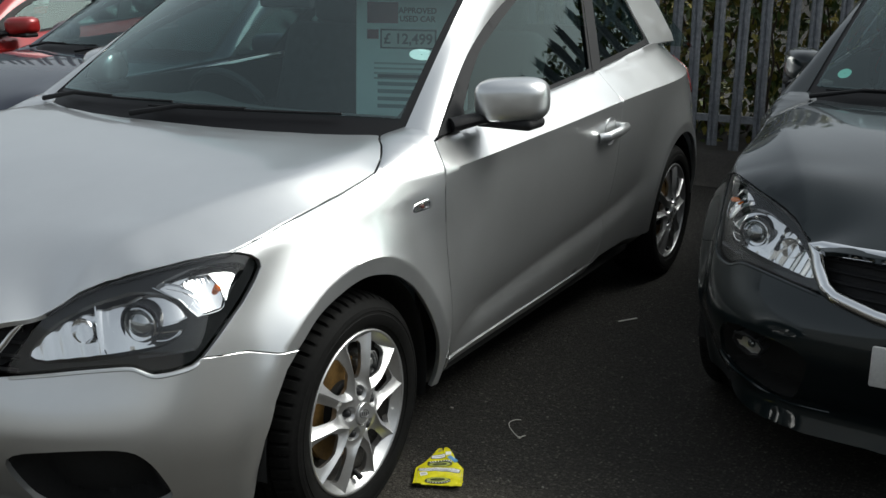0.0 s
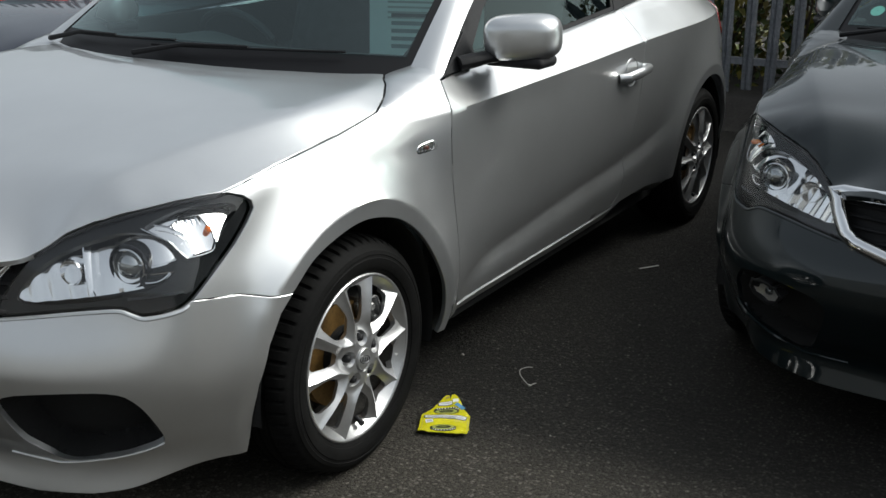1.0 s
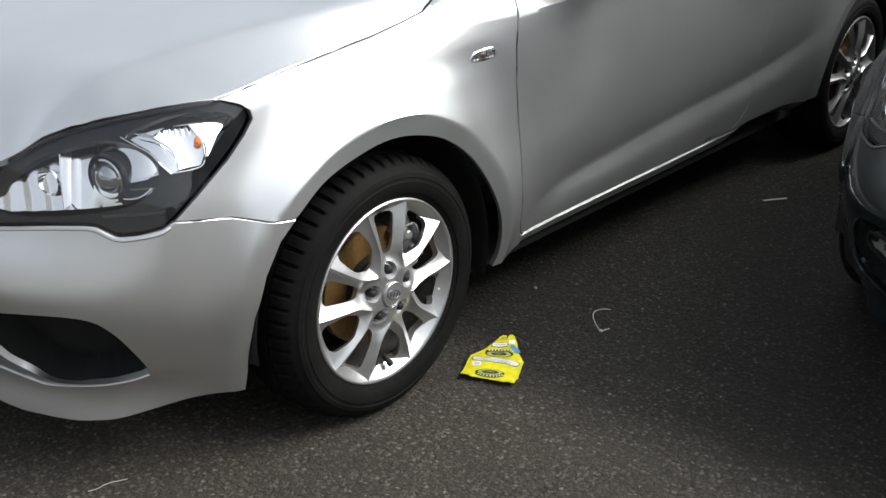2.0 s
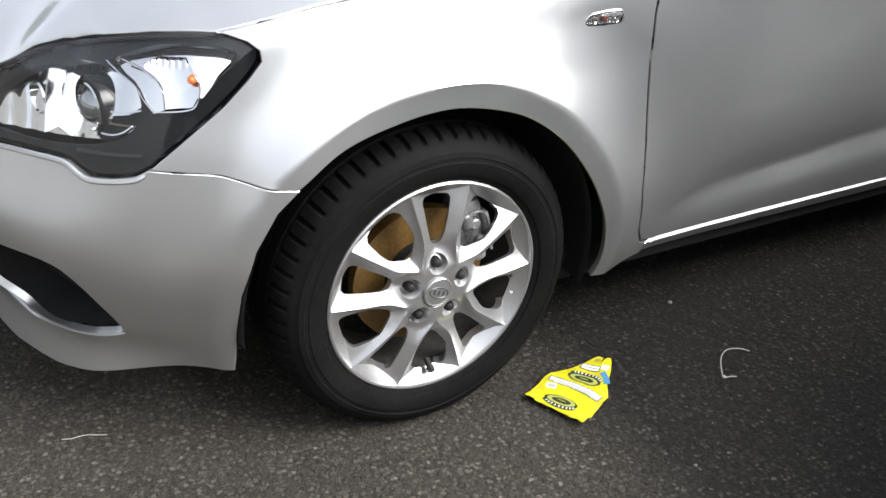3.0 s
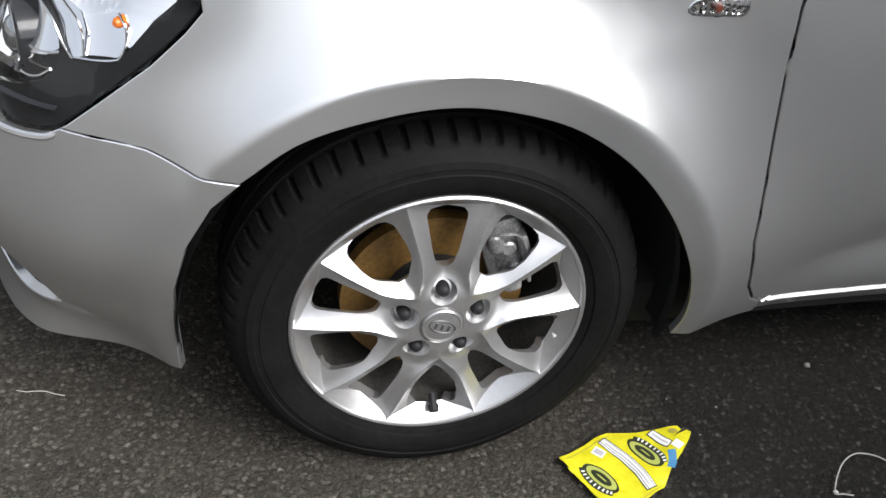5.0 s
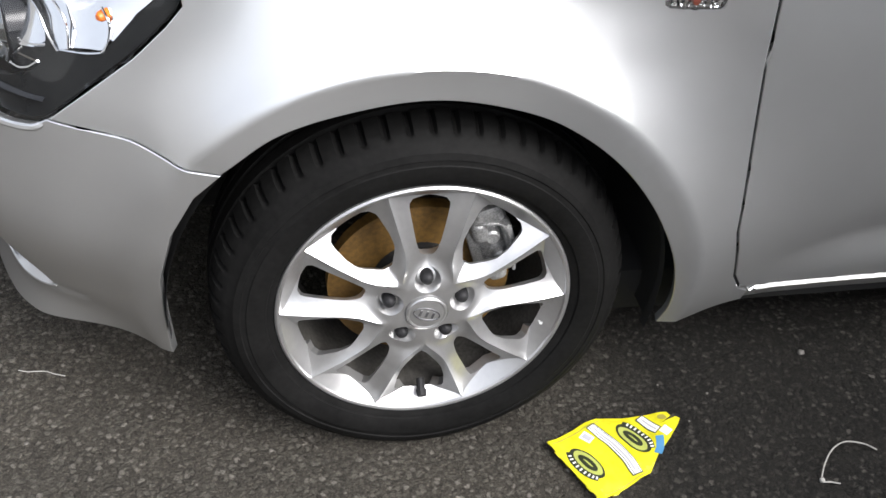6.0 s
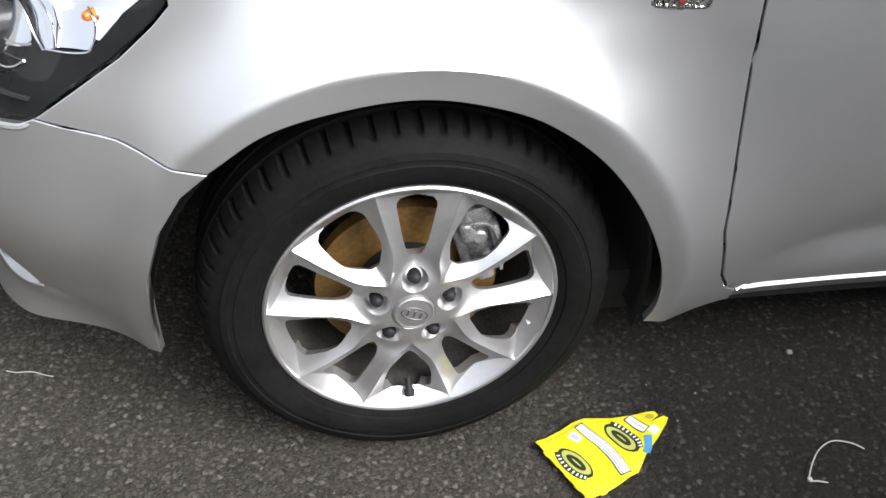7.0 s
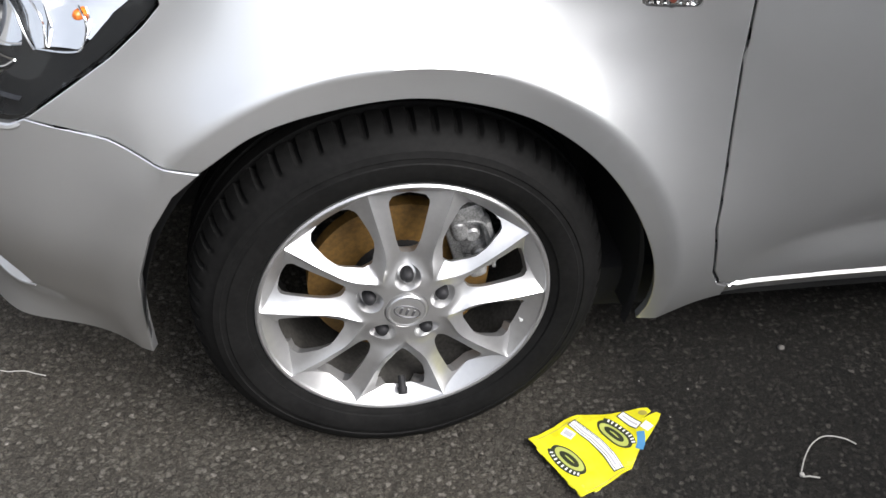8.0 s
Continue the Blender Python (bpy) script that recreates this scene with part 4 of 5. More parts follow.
def main_form(u, z):
    """Main reflector: a wide hollow that leans back towards the bonnet, lightly fluted at its inner end."""
    a = (u + .76) / .20
    flute = 0.0016 * math.sin((u + 0.35 * z) * 130.0) * ease((-.74 - u) / .04)
    return off_skin(0.018 + 0.12 * max(0.0, z - .598) + 0.030 * (1 - min(1.0, a * a)) + flute)(u, z)


def crescent_form(u, z):
    return off_skin(0.014 + 0.30 * (z - .694))(u, z)


def turn_form(u, z):
    """Indicator bowl: leaning back, with a ribbed top."""
    a = (u + .462) / .05
    return off_skin(0.020 + 0.38 * (z - .699) - 0.010 * a * a + 0.0016 * math.sin(u * 480.0) * ease((z - .752) / .008))(u, z)


def outer_form(u, z):
    """Smooth outer part of the indicator, steeper towards its top."""
    return off_skin(0.016 + 0.30 * (z - .716) + 4.0 * max(0.0, z - .745) ** 2 + 0.10 * max(0.0, u + .43))(u, z)


def cheek_form(u, z):
    b = (u + .566) / .05
    return off_skin(0.018 + 0.35 * (z - .690) + 0.008 * b * b)(u, z)


def add_lamp(car, s):
    """One headlamp; s is -1 on the near side, 1 on the far side."""
    def side(bm):
        if s < 0:
            return bm
        c = flipped(bm)
        bm.free()
        return c
    lamp = part("headlamp", side(panel(LAMP_LOOP, off_skin(0.016), 0.02, holes=[LOBE_A, LOBE_B], edge=False, gap=0.002, hole_depth=0.02)), LAMP_DARK, car, "clear headlamp with chrome reflectors behind a lens")
    part("main_reflector", side(panel(LOBE_A, main_form, 0.008, edge=False, gap=0)), REFLECTOR, lamp)
    turn = part("turn_reflector", side(panel(TURN_BOWL, turn_form, 0.004, edge=False, gap=0)), REFLECTOR, lamp)
    part("turn_crescent", side(panel(CRESCENT, crescent_form, 0.006, edge=False, gap=0)), REFLECTOR, lamp)
    part("turn_outer", side(panel(TURN_OUTER, outer_form, 0.006, edge=False, gap=0)), REFLECTOR, lamp)
    for line, deep in ((TURN_SEAM, 0.013), ([(-.506, .6945), (-.440, .7005)] + TURN_EDGE[1:4], 0.015), (CRESCENT[6:] + CRESCENT[:1], 0.012)):
        part("turn_seam", side(tube([off_skin(deep)(u, z) for u, z in through_points(line, .006)], 0.0016, 6)), CHROME, lamp)
    # projector: chrome ring, dark tube, glass ball
    c = Vector(off_skin(0.030)(-.650, .681))
    aim = Matrix.Rotation(radians(-78), 4, "Z")
    ring = lathe([(0.030, 0.045), (0.0345, 0.006), (0.0375, -0.002), (0.0400, 0.000), (0.0395, 0.02), (0.034, 0.05)], 40)
    ball = lathe([(0.0, -0.016), (0.012, -0.0145), (0.022, -0.008), (0.030, 0.004), (0.032, 0.014)], 36)
    for nm, bm, mt in (("projector_ring", ring, CHROME), ("projector_lens", ball, PROJECTOR_GLASS), ("projector_shroud", lathe([(0.0405, 0.05), (0.043, 0.006), (0.047, -0.001), (0.0505, 0.003), (0.050, 0.05)], 40), GLOSS_BLACK)):
        part(nm, side(moved(bm, Matrix.Translation(c) @ aim)), mt, lamp)
    # shelf and fins inside the main reflector
    shelf = grid(lambda a, b: tuple(Vector(off_skin(0.022 + 0.05 * b)(a, .680 - 0.012 * math.sin((a + .9) * 6)))), spread(-.615, -.535, 10), [0, .5, 1])
    part("reflector_shelf", side(solid(shelf, 0.003)), REFLECTOR, lamp)
    fin = grid(lambda a, b: tuple(Vector(off_skin(0.020 + 0.055 * b)(-.765 - 0.02 * a, .625 + 0.095 * a))), spread(0, 1, 8), [0, .5, 1])
    smoke = rounded([(-.622, .684), (-.535, .692), (-.530, .684), (-.546, .664), (-.573, .648), (-.625, .634)], rounds=1)
    cheek = rounded([(-.625, .676), (-.534, .690), (-.536, .722), (-.562, .741), (-.600, .750), (-.640, .748), (-.628, .715)], rounds=1)
    part("reflector_cheek", side(panel(cheek, cheek_form, 0.008, edge=False, gap=0)), REFLECTOR, lamp)
    part("cheek_edge", side(tube([off_skin(0.019)(u, z) for u, z in through_points([(-.622, .687), (-.59, .686), (-.56, .688), (-.533, .694)], .008)], 0.002, 6)), CHROME, lamp)
    part("smoked_panel", side(panel(smoke, off_skin(0.026), 0.012, edge=False, gap=0)), LAMP_DARK, lamp)
    part("chrome_strip", side(tube([off_skin(0.023)(u, z) for u, z in through_points([(-.612, .650), (-.59, .650), (-.57, .656), (-.553, .667)], .008)], 0.0022, 6)), CHROME, lamp)
    part("reflector_fin", side(solid(fin, 0.003)), REFLECTOR, lamp)
    cc = Vector(off_skin(0.045)(-.815, .665))
    part("sidelight_bowl", side(moved(lathe([(0.004, 0.02), (0.016, 0.012), (0.026, -0.004), (0.028, -0.010), (0.0295, -0.006)], 28), Matrix.Translation(cc) @ aim)), REFLECTOR, lamp)
    bulb = Vector(off_skin(0.020)(-.438, .744))
    part("turn_bulb", side(moved(lathe([(0.0, -0.008), (0.004, -0.0072), (0.0068, -0.003), (0.0072, 0.004), (0.006, 0.016), (0.0, 0.018)], 18), Matrix.Translation(bulb) @ Matrix.Rotation(radians(-40), 4, "Z"))), AMBER, lamp, "orange indicator bulb")
    rim = grid(lambda a, b: off_skin(0.014 - 0.006 * math.sin(math.pi * b))(a, .612 + 0.006 * b + (a + .75) * 0.06 * (a > -.75)), spread(-.66, -.53, 14), spread(0, 1, 4))
    part("bezel_rib", side(rim), GLOSS_BLACK, lamp)
    lens = part("lens", side(panel(LAMP_LOOP, off_skin(0.003), 0.02, gap=0.0012, depth=0.008)), LENS_GLASS, lamp, "clear plastic lens")
    lens.visible_shadow = False
    return lamp


def add_mirror(car, s, mat):
    """Door mirror: painted shell on a black foot."""
    shell = bmesh.new()
    n, m = 36, 20
    rows = []
    for j in range(m + 1):
        t = math.pi * (j / m - 0.5)
        row = []
        for i in range(n):
            a = 2 * math.pi * i / n

            def pw(v, e):
                return math.copysign(abs(v) ** e, v)
            y = pw(math.cos(t), .5) * pw(math.cos(a), .55) * 0.112
            zz = pw(math.cos(t), .5) * pw(math.sin(a), .60) * 0.066
            x = pw(math.sin(t), .8) * 0.085
            if x > 0:
                x *= 0.55
            x += 0.10 * abs(min(0.0, y - 0.02))
            row.append(shell.verts.new((x, y, zz)))
        rows.append(row)
    for r0, r1 in zip(rows, rows[1:]):
        for i in range(n):
            shell.faces.new((r0[i], r0[(i + 1) % n], r1[(i + 1) % n], r1[i]))
    bmesh.ops.remove_doubles(shell, verts=shell.verts, dist=0.0002)
    bmesh.ops.recalc_face_normals(shell, faces=shell.faces)
    tilt = Matrix.Translation((0.720, -0.948, 1.050)) @ Matrix.Rotation(radians(18), 4, "Z") @ Matrix.Rotation(radians(-3), 4, "X")
    moved(shell, tilt)
    low = box(0.115, 0.19, 0.034, (0.722, -0.940, 0.984), 0.016, 3)
    foot = tube([(0.56, -0.83, 0.985), (0.59, -0.855, 0.992), (0.64, -0.88, 0.998), (0.70, -0.90, 1.0)], [0.030, 0.030, 0.026, 0.030], 14, 0.7)
    sail = panel([(.470, .962), (.66, .972), (.66, 1.062), (.591, 1.026)], lambda x, z: (x, greenhouse(x, z)[1] - 0.004, z), 0.03, gap=0.0)
    for b in (shell, low, foot):
        moved(b, Matrix.Translation((0, 0.87 - HALF, 0)))
    if s > 0:
        shell, low, foot, sail = [flipped(b) for b in (shell, low, foot, sail)]
        fold = Matrix.Translation((0.60, 0.83, 0)) @ Matrix.Rotation(radians(-40), 4, "Z") @ Matrix.Translation((-0.60, -0.83, 0))     # folded part of the way
        for b in (shell, low, foot):
            moved(b, Matrix.Translation((0.03, -0.05, 0)) @ fold)
    mir = part("door_mirror", shell, mat, car, "rounded door mirror in body colour on a black foot", sharp=60)
    part("mirror_foot", foot, BLACK_PLASTIC, mir)
    part("mirror_base", low, BLACK_PLASTIC, mir)
    part("mirror_sail", sail, BLACK_PLASTIC, mir)
    return mir


def add_handle(door, s, mat):
    p = [Vector(skin(u, z)) for u, z in ((1.585, .806), (1.605, .810), (1.70, .817), (1.80, .821), (1.82, .820))]
    outs = [-0.004, -0.030, -0.040, -0.034, -0.004]
    bar = tube([q + Vector((0, o, 0)) for q, o in zip(p, outs)], [0.013, 0.0145, 0.015, 0.0145, 0.012], 12, 1.25)
    cup = grid(lambda a, b: tuple(Vector(skin(1.705 + 0.060 * b * math.cos(a), .816 + 0.052 * b * math.sin(a))) + Vector((0, -0.0030 + 0.030 * (1 - b * b), 0))), spread(0, 2 * math.pi, 28)[:-1], [0.05, 0.4, 0.7, 0.9, 1.0], True)
    if s > 0:
        bar, cup = flipped(bar), flipped(cup)
    h = part("door_handle", bar, mat, door, "body-coloured bar handle")
    part("handle_cup", cup, mat, h)


REPEATER = rounded([(.281, .790), (.288, .801), (.300, .806), (.346, .811), (.356, .808), (.357, .790), (.350, .785), (.292, .783)], rounds=1)
GREY_LENS = glass("repeater_lens", (1, 1, 1), (0.9, 0.9, 0.9), 0.05)


BULB_BROWN = material("bulb_brown", (0.10, 0.03, 0.02), 0.3)


def add_repeater(wing, s):
    base = panel(REPEATER, off_skin(-0.0012), 0.008, gap=-0.0015, depth=0.004)
    inner = panel(shrunk(REPEATER if area2(REPEATER) > 0 else REPEATER[::-1], 0.003), lambda u, z: off_skin(-0.0022 - 0.0012 * math.sin(u * 900))(u, z), 0.004, gap=0, edge=False)
    lens = panel(shrunk(REPEATER if area2(REPEATER) > 0 else REPEATER[::-1], 0.001), lambda u, z: off_skin(-0.004 - 0.005 * math.sin(math.pi * min(1, max(0, (z - .783) / .028))))(u, z), 0.006, gap=0, edge=False)
    bulb = moved(lathe([(0.0, -0.007), (0.005, -0.006), (0.0055, 0.004)], 12), Matrix.Translation(Vector(off_skin(-0.003)(.318, .797))))
    if s > 0:
        base, inner, lens, bulb = [flipped(b) for b in (base, inner, lens, bulb)]
    r = part("side_repeater", base, CHROME, wing, "clear side indicator with a red-brown bulb")
    part("repeater_reflector", inner, REFLECTOR, r)
    part("repeater_bulb", bulb, BULB_BROWN, r)
    part("repeater_lens", lens, GREY_LENS, r).visible_shadow = False


WIDE_FRAME = []


def front_grille(car):
    """Chrome frame with a black mesh between the lamps."""
    edge = [(-.925, .698), (-.998, .600), (-1.03, .583), (-1.15, .558), (-1.25, .548), (U_NOSE - .0, .545)]
    top = [(-.925, .698), (-1.02, .700), (-1.15, .703), (-1.25, .705), (U_NOSE, .706)]
    own = [(-.955, .690), (-1.028, .606), (-1.05, .588), (-1.15, .562), (-1.25, .552), (U_NOSE, .549)]
    o = off_skin(-0.006)
    # frame: left and right halves in one ring
    def ring(line):
        left = [o(u, z) for u, z in dense(line, .03, closed=False)]
        right = [(x, -y, z) for x, y, z in left]
        return left, right
    tl, tr = ring(top)
    bl, br = ring(edge)
    path = bl[::-1] + tl[1:] + tr[::-1] + br[1:]
    nl, nr = ring(own)
    ul, ur = ring([(-.955, .690)] + top[1:])
    slim = nl[::-1] + ul[1:] + ur[::-1] + nr[1:]
    frame_bm = tube(slim + [slim[0]], 0.008, 8)
    WIDE_FRAME.append(mesh_of("grille", tube([(x - .004, y, z) for x, y, z in path] + [(path[0][0] - .004,) + tuple(path[0][1:])], 0.021, 10), sharp=60))
    g = part("grille", frame_bm, CHROME, car, "black mesh grille in a chrome frame", sharp=60)
    back = panel([(max(u, U_NOSE + .001), z) for u, z in top + edge[::-1]], off_skin(0.030), 0.03, gap=0, edge=False)
    pair("grille_mesh", back, BLACK_PLASTIC, g)
    for k in range(4):
        z = .585 + .028 * k
        line = [off_skin(0.018)(u, z) for u in spread(-.965, U_NOSE, 16)]
        part("grille_bar", tube(line + [(x, -y, zz) for x, y, zz in line[::-1][1:]], 0.005, 6), BLACK_PLASTIC, g)
    gap = panel([(-.905, .712), (-.99, .600), (-.985, .578), (-1.03, .575), (-1.15, .55), (U_NOSE + .001, .53), (U_NOSE + .001, .735), (-1.1, .735), (-.95, .73)], off_skin(0.05), 0.03, gap=0, edge=False)
    pair("grille_surround", gap, GLOSS_BLACK, g)


def add_inside(car):
    dash = grid(lambda w, v: (0.44 + 0.40 * v + 0.10 * w * w, 0.66 * w, 0.945 - 0.02 * v * v - (0.25 * max(0, v - .8) / .2) + 0.03 * math.exp(-((w - .5) / .22) ** 2) * ease((v - .3) / .5)), spread(-1, 1, 24), spread(0, 1, 14))
    part("dashboard", solid(dash, 0.02), INTERIOR, car, "dark grey moulded dashboard")
    wheel_ring = [(0.19 * math.cos(a), 0.0, 0.19 * math.sin(a)) for a in spread(0, 2 * math.pi, 40)]
    sw = joined(tube(wheel_ring, 0.014, 8), tube([(-.18, 0, 0), (-.06, .02, 0), (.06, .02, 0), (.18, 0, 0)], 0.016, 8), tube([(0, 0.02, 0), (0, .02, -.17)], 0.014, 8), moved(box(.12, .05, .10, (0, 0.03, 0), .02), Matrix.Identity(4)))
    moved(sw, Matrix.Translation((0.98, 0.36, 0.87)) @ Matrix.Rotation(radians(90), 4, "Z") @ Matrix.Rotation(radians(-25), 4, "X"))
    part("steering_wheel", sw, INTERIOR, car)
    for s in (-1, 1):
        seat = part("front_seat", moved(box(.50, .50, .16, (0, 0, 0), .05, 3), Matrix.Translation((1.25, s * .36, .52))), FABRIC, car, "dark grey cloth front seat")
        part("backrest", moved(box(.14, .48, .66, (0, 0, .33), .055, 3), Matrix.Translation((1.48, s * .36, .55)) @ Matrix.Rotation(radians(20), 4, "Y")), FABRIC, seat)
        part("headrest", moved(box(.09, .27, .19, (0, 0, 0), .04, 3), Matrix.Translation((1.74, s * .36, 1.265)) @ Matrix.Rotation(radians(12), 4, "Y")), FABRIC, seat)
        for o in (-.06, .06):
            part("headrest_post", tube([(1.69, s * .36 + o, 1.10), (1.725, s * .36 + o, 1.20)], .006, 6), CHROME, seat)
    part("rear_seat", joined(box(.5, 1.2, .18, (2.15, 0, .55), .05), moved(box(.14, 1.2, .6, (0, 0, .3), .05), Matrix.Translation((2.42, 0, .58)) @ Matrix.Rotation(radians(22), 4, "Y"))), FABRIC, car)
    part("rear_view_mirror", joined(moved(box(.03, .22, .07, (0, 0, 0), .012), Matrix.Translation((.86, 0.0, 1.315))), tube([(.86, 0, 1.34), (.84, 0, 1.385)], .010, 8)), INTERIOR, car)
    pair("door_trim", solid(grid(lambda x, z: (x, -HALF + 0.075 + 0.03 * (z < .8), z), spread(.50, 2.45, 14), [.35, .6, .79, .81, .94, 1.0 ]), 0.02), INTERIOR, car)
    part("cabin_floor", box(2.1, 1.3, .04, (1.6, 0, .34), .01), INTERIOR, car)
    part("headlining", grid(lambda w, v: (roof(w * .97, .03 + .94 * v)[0], roof(w * .97, .03 + .94 * v)[1], roof(w * .97, .03 + .94 * v)[2] - .025), spread(-1, 1, 12), spread(0, 1, 12)), material("headlining", (0.35, 0.35, 0.34), 0.95), car)


def finish_car(car, doors, wings, mat):
    for s in (-1, 1):
        add_lamp(car, s)
        add_mirror(car, s, mat)
    for s, door, wing in ((-1, doors[0], wings[0]), (1, doors[1], wings[1])):
        add_handle(door, s, mat)
        add_repeater(wing, s)
    front_grille(car)
    add_inside(car)
    red = material("tail_red", (0.28, 0.01, 0.012), 0.12, 0.0, Coat_Weight=1.0)
    pair("tail_lamp", panel(rounded([(3.02, .83), (3.12, .80), (3.26, .80), (3.28, .95), (3.20, 1.0), (3.06, .98)]), off_skin(-0.004), 0.02, gap=0), red, car, "red tail lamp")

# ---------------------------------------------------------------- the place
ASPHALT = material("asphalt", (0.05, 0.05, 0.05), 0.85)


def mixed(m, factor, a, b, blend="MIX"):
    x = node(m, "ShaderNodeMix")
    x.data_type, x.blend_type = "RGBA", blend
    for slot, v in ((0, factor), (6, a), (7, b)):
        if hasattr(v, "is_linked"):
            link(m, v, x.inputs[slot])
        elif slot == 0:
            x.inputs[0].default_value = v
        else:
            x.inputs[slot].default_value = (*v, 1)
    return x.outputs[2]


v_ = coords(ASPHALT)
wobble = node(ASPHALT, "ShaderNodeTexNoise", Scale=90.0, Detail=3.0)
link(ASPHALT, v_, wobble.inputs["Vector"])
shift = node(ASPHALT, "ShaderNodeVectorMath")
shift.operation = "MULTIPLY_ADD"
link(ASPHALT, wobble.outputs["Color"], shift.inputs[0])
shift.inputs[1].default_value = (0.0145, 0.0145, 0.0145)
link(ASPHALT, v_, shift.inputs[2])
st = node(ASPHALT, "ShaderNodeTexVoronoi", Scale=92.0)
link(ASPHALT, shift.outputs[0], st.inputs["Vector"])
grit = node(ASPHALT, "ShaderNodeTexVoronoi", Scale=330.0)
link(ASPHALT, v_, grit.inputs["Vector"])
big = noise_of(ASPHALT, v_, 1.4, 6, 0.68)
fine_ = noise_of(ASPHALT, v_, 75, 5, 0.7)
# where each piece of stone is bare: picked by cell, rounded off towards the binder between
bare = ramp(ASPHALT, st.outputs["Color"], [(0.12, (0, 0, 0)), (0.5, (0.6, 0.6, 0.6)), (1.0, (1, 1, 1))])
core = ramp(ASPHALT, st.outputs["Distance"], [(0.30, (1, 1, 1)), (0.58, (0, 0, 0))])
stone = mixed(ASPHALT, 1.0, bare.outputs[0], core.outputs[0], "MULTIPLY")
binder = ramp(ASPHALT, grit.outputs["Color"], [(0.0, (0.0165, 0.0146, 0.0113)), (0.7, (0.0485, 0.0438, 0.0350)), (1.0, (0.10, 0.088, 0.072))])
rock = ramp(ASPHALT, st.outputs["Color"], [(0.2, (0.0565, 0.0515, 0.0422)), (0.72, (0.112, 0.1055, 0.0895)), (0.93, (0.18, 0.168, 0.147)), (1.0, (0.30, 0.285, 0.262))])
worn_col = mixed(ASPHALT, stone, binder.outputs[0], rock.outputs[0])
# painted shade between the cars: darker colour, with a ragged edge towards the lane
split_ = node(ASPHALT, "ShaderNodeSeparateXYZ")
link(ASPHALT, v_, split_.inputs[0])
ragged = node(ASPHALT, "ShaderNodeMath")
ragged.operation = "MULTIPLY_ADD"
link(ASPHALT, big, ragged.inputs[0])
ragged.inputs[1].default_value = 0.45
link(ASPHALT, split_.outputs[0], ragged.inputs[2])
shade_area = node(ASPHALT, "ShaderNodeMapRange", From_Min=0.45, From_Max=0.66)
link(ASPHALT, ragged.outputs[0], shade_area.inputs[0])
shade_tone = ramp(ASPHALT, stone, [(0.0, (0.25, 0.25, 0.25)), (0.5, (0.32, 0.32, 0.32)), (1.0, (0.55, 0.55, 0.55))])
shaded_col = mixed(ASPHALT, 1.0, worn_col, shade_tone.outputs[0], "MULTIPLY")
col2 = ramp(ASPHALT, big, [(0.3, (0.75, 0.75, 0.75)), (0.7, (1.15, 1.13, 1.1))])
surface_col = mixed(ASPHALT, 1.0, mixed(ASPHALT, shade_area.outputs[0], worn_col, shaded_col), col2.outputs[0], "MULTIPLY")
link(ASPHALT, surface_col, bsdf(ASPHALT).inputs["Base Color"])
bsdf(ASPHALT).inputs["Specular IOR Level"].default_value = 0.3
link(ASPHALT, bump(ASPHALT, stone, 1.0, 0.010, bump(ASPHALT, fine_, 0.9, 0.012, bump(ASPHALT, st.outputs["Distance"], 1.0, 0.008))), bsdf(ASPHALT).inputs["Normal"])
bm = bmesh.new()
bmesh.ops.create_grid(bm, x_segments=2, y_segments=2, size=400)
ground = tagged(part("ground", bm, ASPHALT), "dark worn asphalt of a car park with painted shade by the cars", "ground", kind="structure")

silver, silver_doors = build_car("silver_car", "silver three-door hatchback parked on the asphalt", SILVER, Matrix.Translation((0, HALF, 0)))

# a chip in the rim of the near front wheel
near_wheel = min((o for o in silver.children if o.name.startswith("wheel")), key=lambda o: o.matrix_basis.translation.x * 10 + o.matrix_basis.translation.y)
chip = bmesh.new()
ring_ = [(0.1885 + r * math.cos(a) * .6, -0.064 + r * math.sin(a) * .8) for a, r in zip(spread(0, 2 * math.pi, 9)[:-1], (.004, .006, .003, .0055, .0065, .003, .005, .0035))]
chip.faces.new([chip.verts.new((x, rim_dish(math.hypot(x, z)) - .0008, z)) for x, z in ring_][::-1])
part("rim_chip", chip, PALE_SCUFF, near_wheel, "pale chipped spot")


def repaint(car_copy, old, fresh, label):
    for o in car_copy.children_recursive:
        if o.type == "MESH" and o.data.materials and o.data.materials[0] == old:
            o.material_slots[0].link = "OBJECT"
            o.material_slots[0].material = fresh
    return tagged(car_copy, label)


def car_at(x, y, turn=0.0, size=(1, 1, 1)):
    return Matrix.Translation((x, y, 0)) @ Matrix.Rotation(radians(turn), 4, "Z") @ Matrix.Diagonal((*size, 1))


dark = copy_thing(silver, car_at(1.506, -1.405, 0.5))
dark.name = "dark_grey_car"
repaint(dark, SILVER, BLACK_PAINT, "near-black grey hatchback with a chrome-framed grille")
navy = copy_thing(silver, car_at(2.0, 3.26, 0, (0.98, 0.98, 0.92)))
navy.name = "navy_car"
repaint(navy, SILVER, NAVY_PAINT, "dark navy blue car parked behind the silver one")
red = copy_thing(silver, car_at(2.2, 5.55, 0, (1, 1, 0.92)))
red.name = "red_car"
repaint(red, SILVER, RED_PAINT, "dark red car parked beside the navy one")
white = copy_thing(silver, car_at(2.6, 7.95, 0))
white.name = "white_car"
WHITE_PAINT = paint("white_paint", (0.75, 0.75, 0.74), 0.0, 0.3)
repaint(white, SILVER, WHITE_PAINT, "white car at the far end of the row")

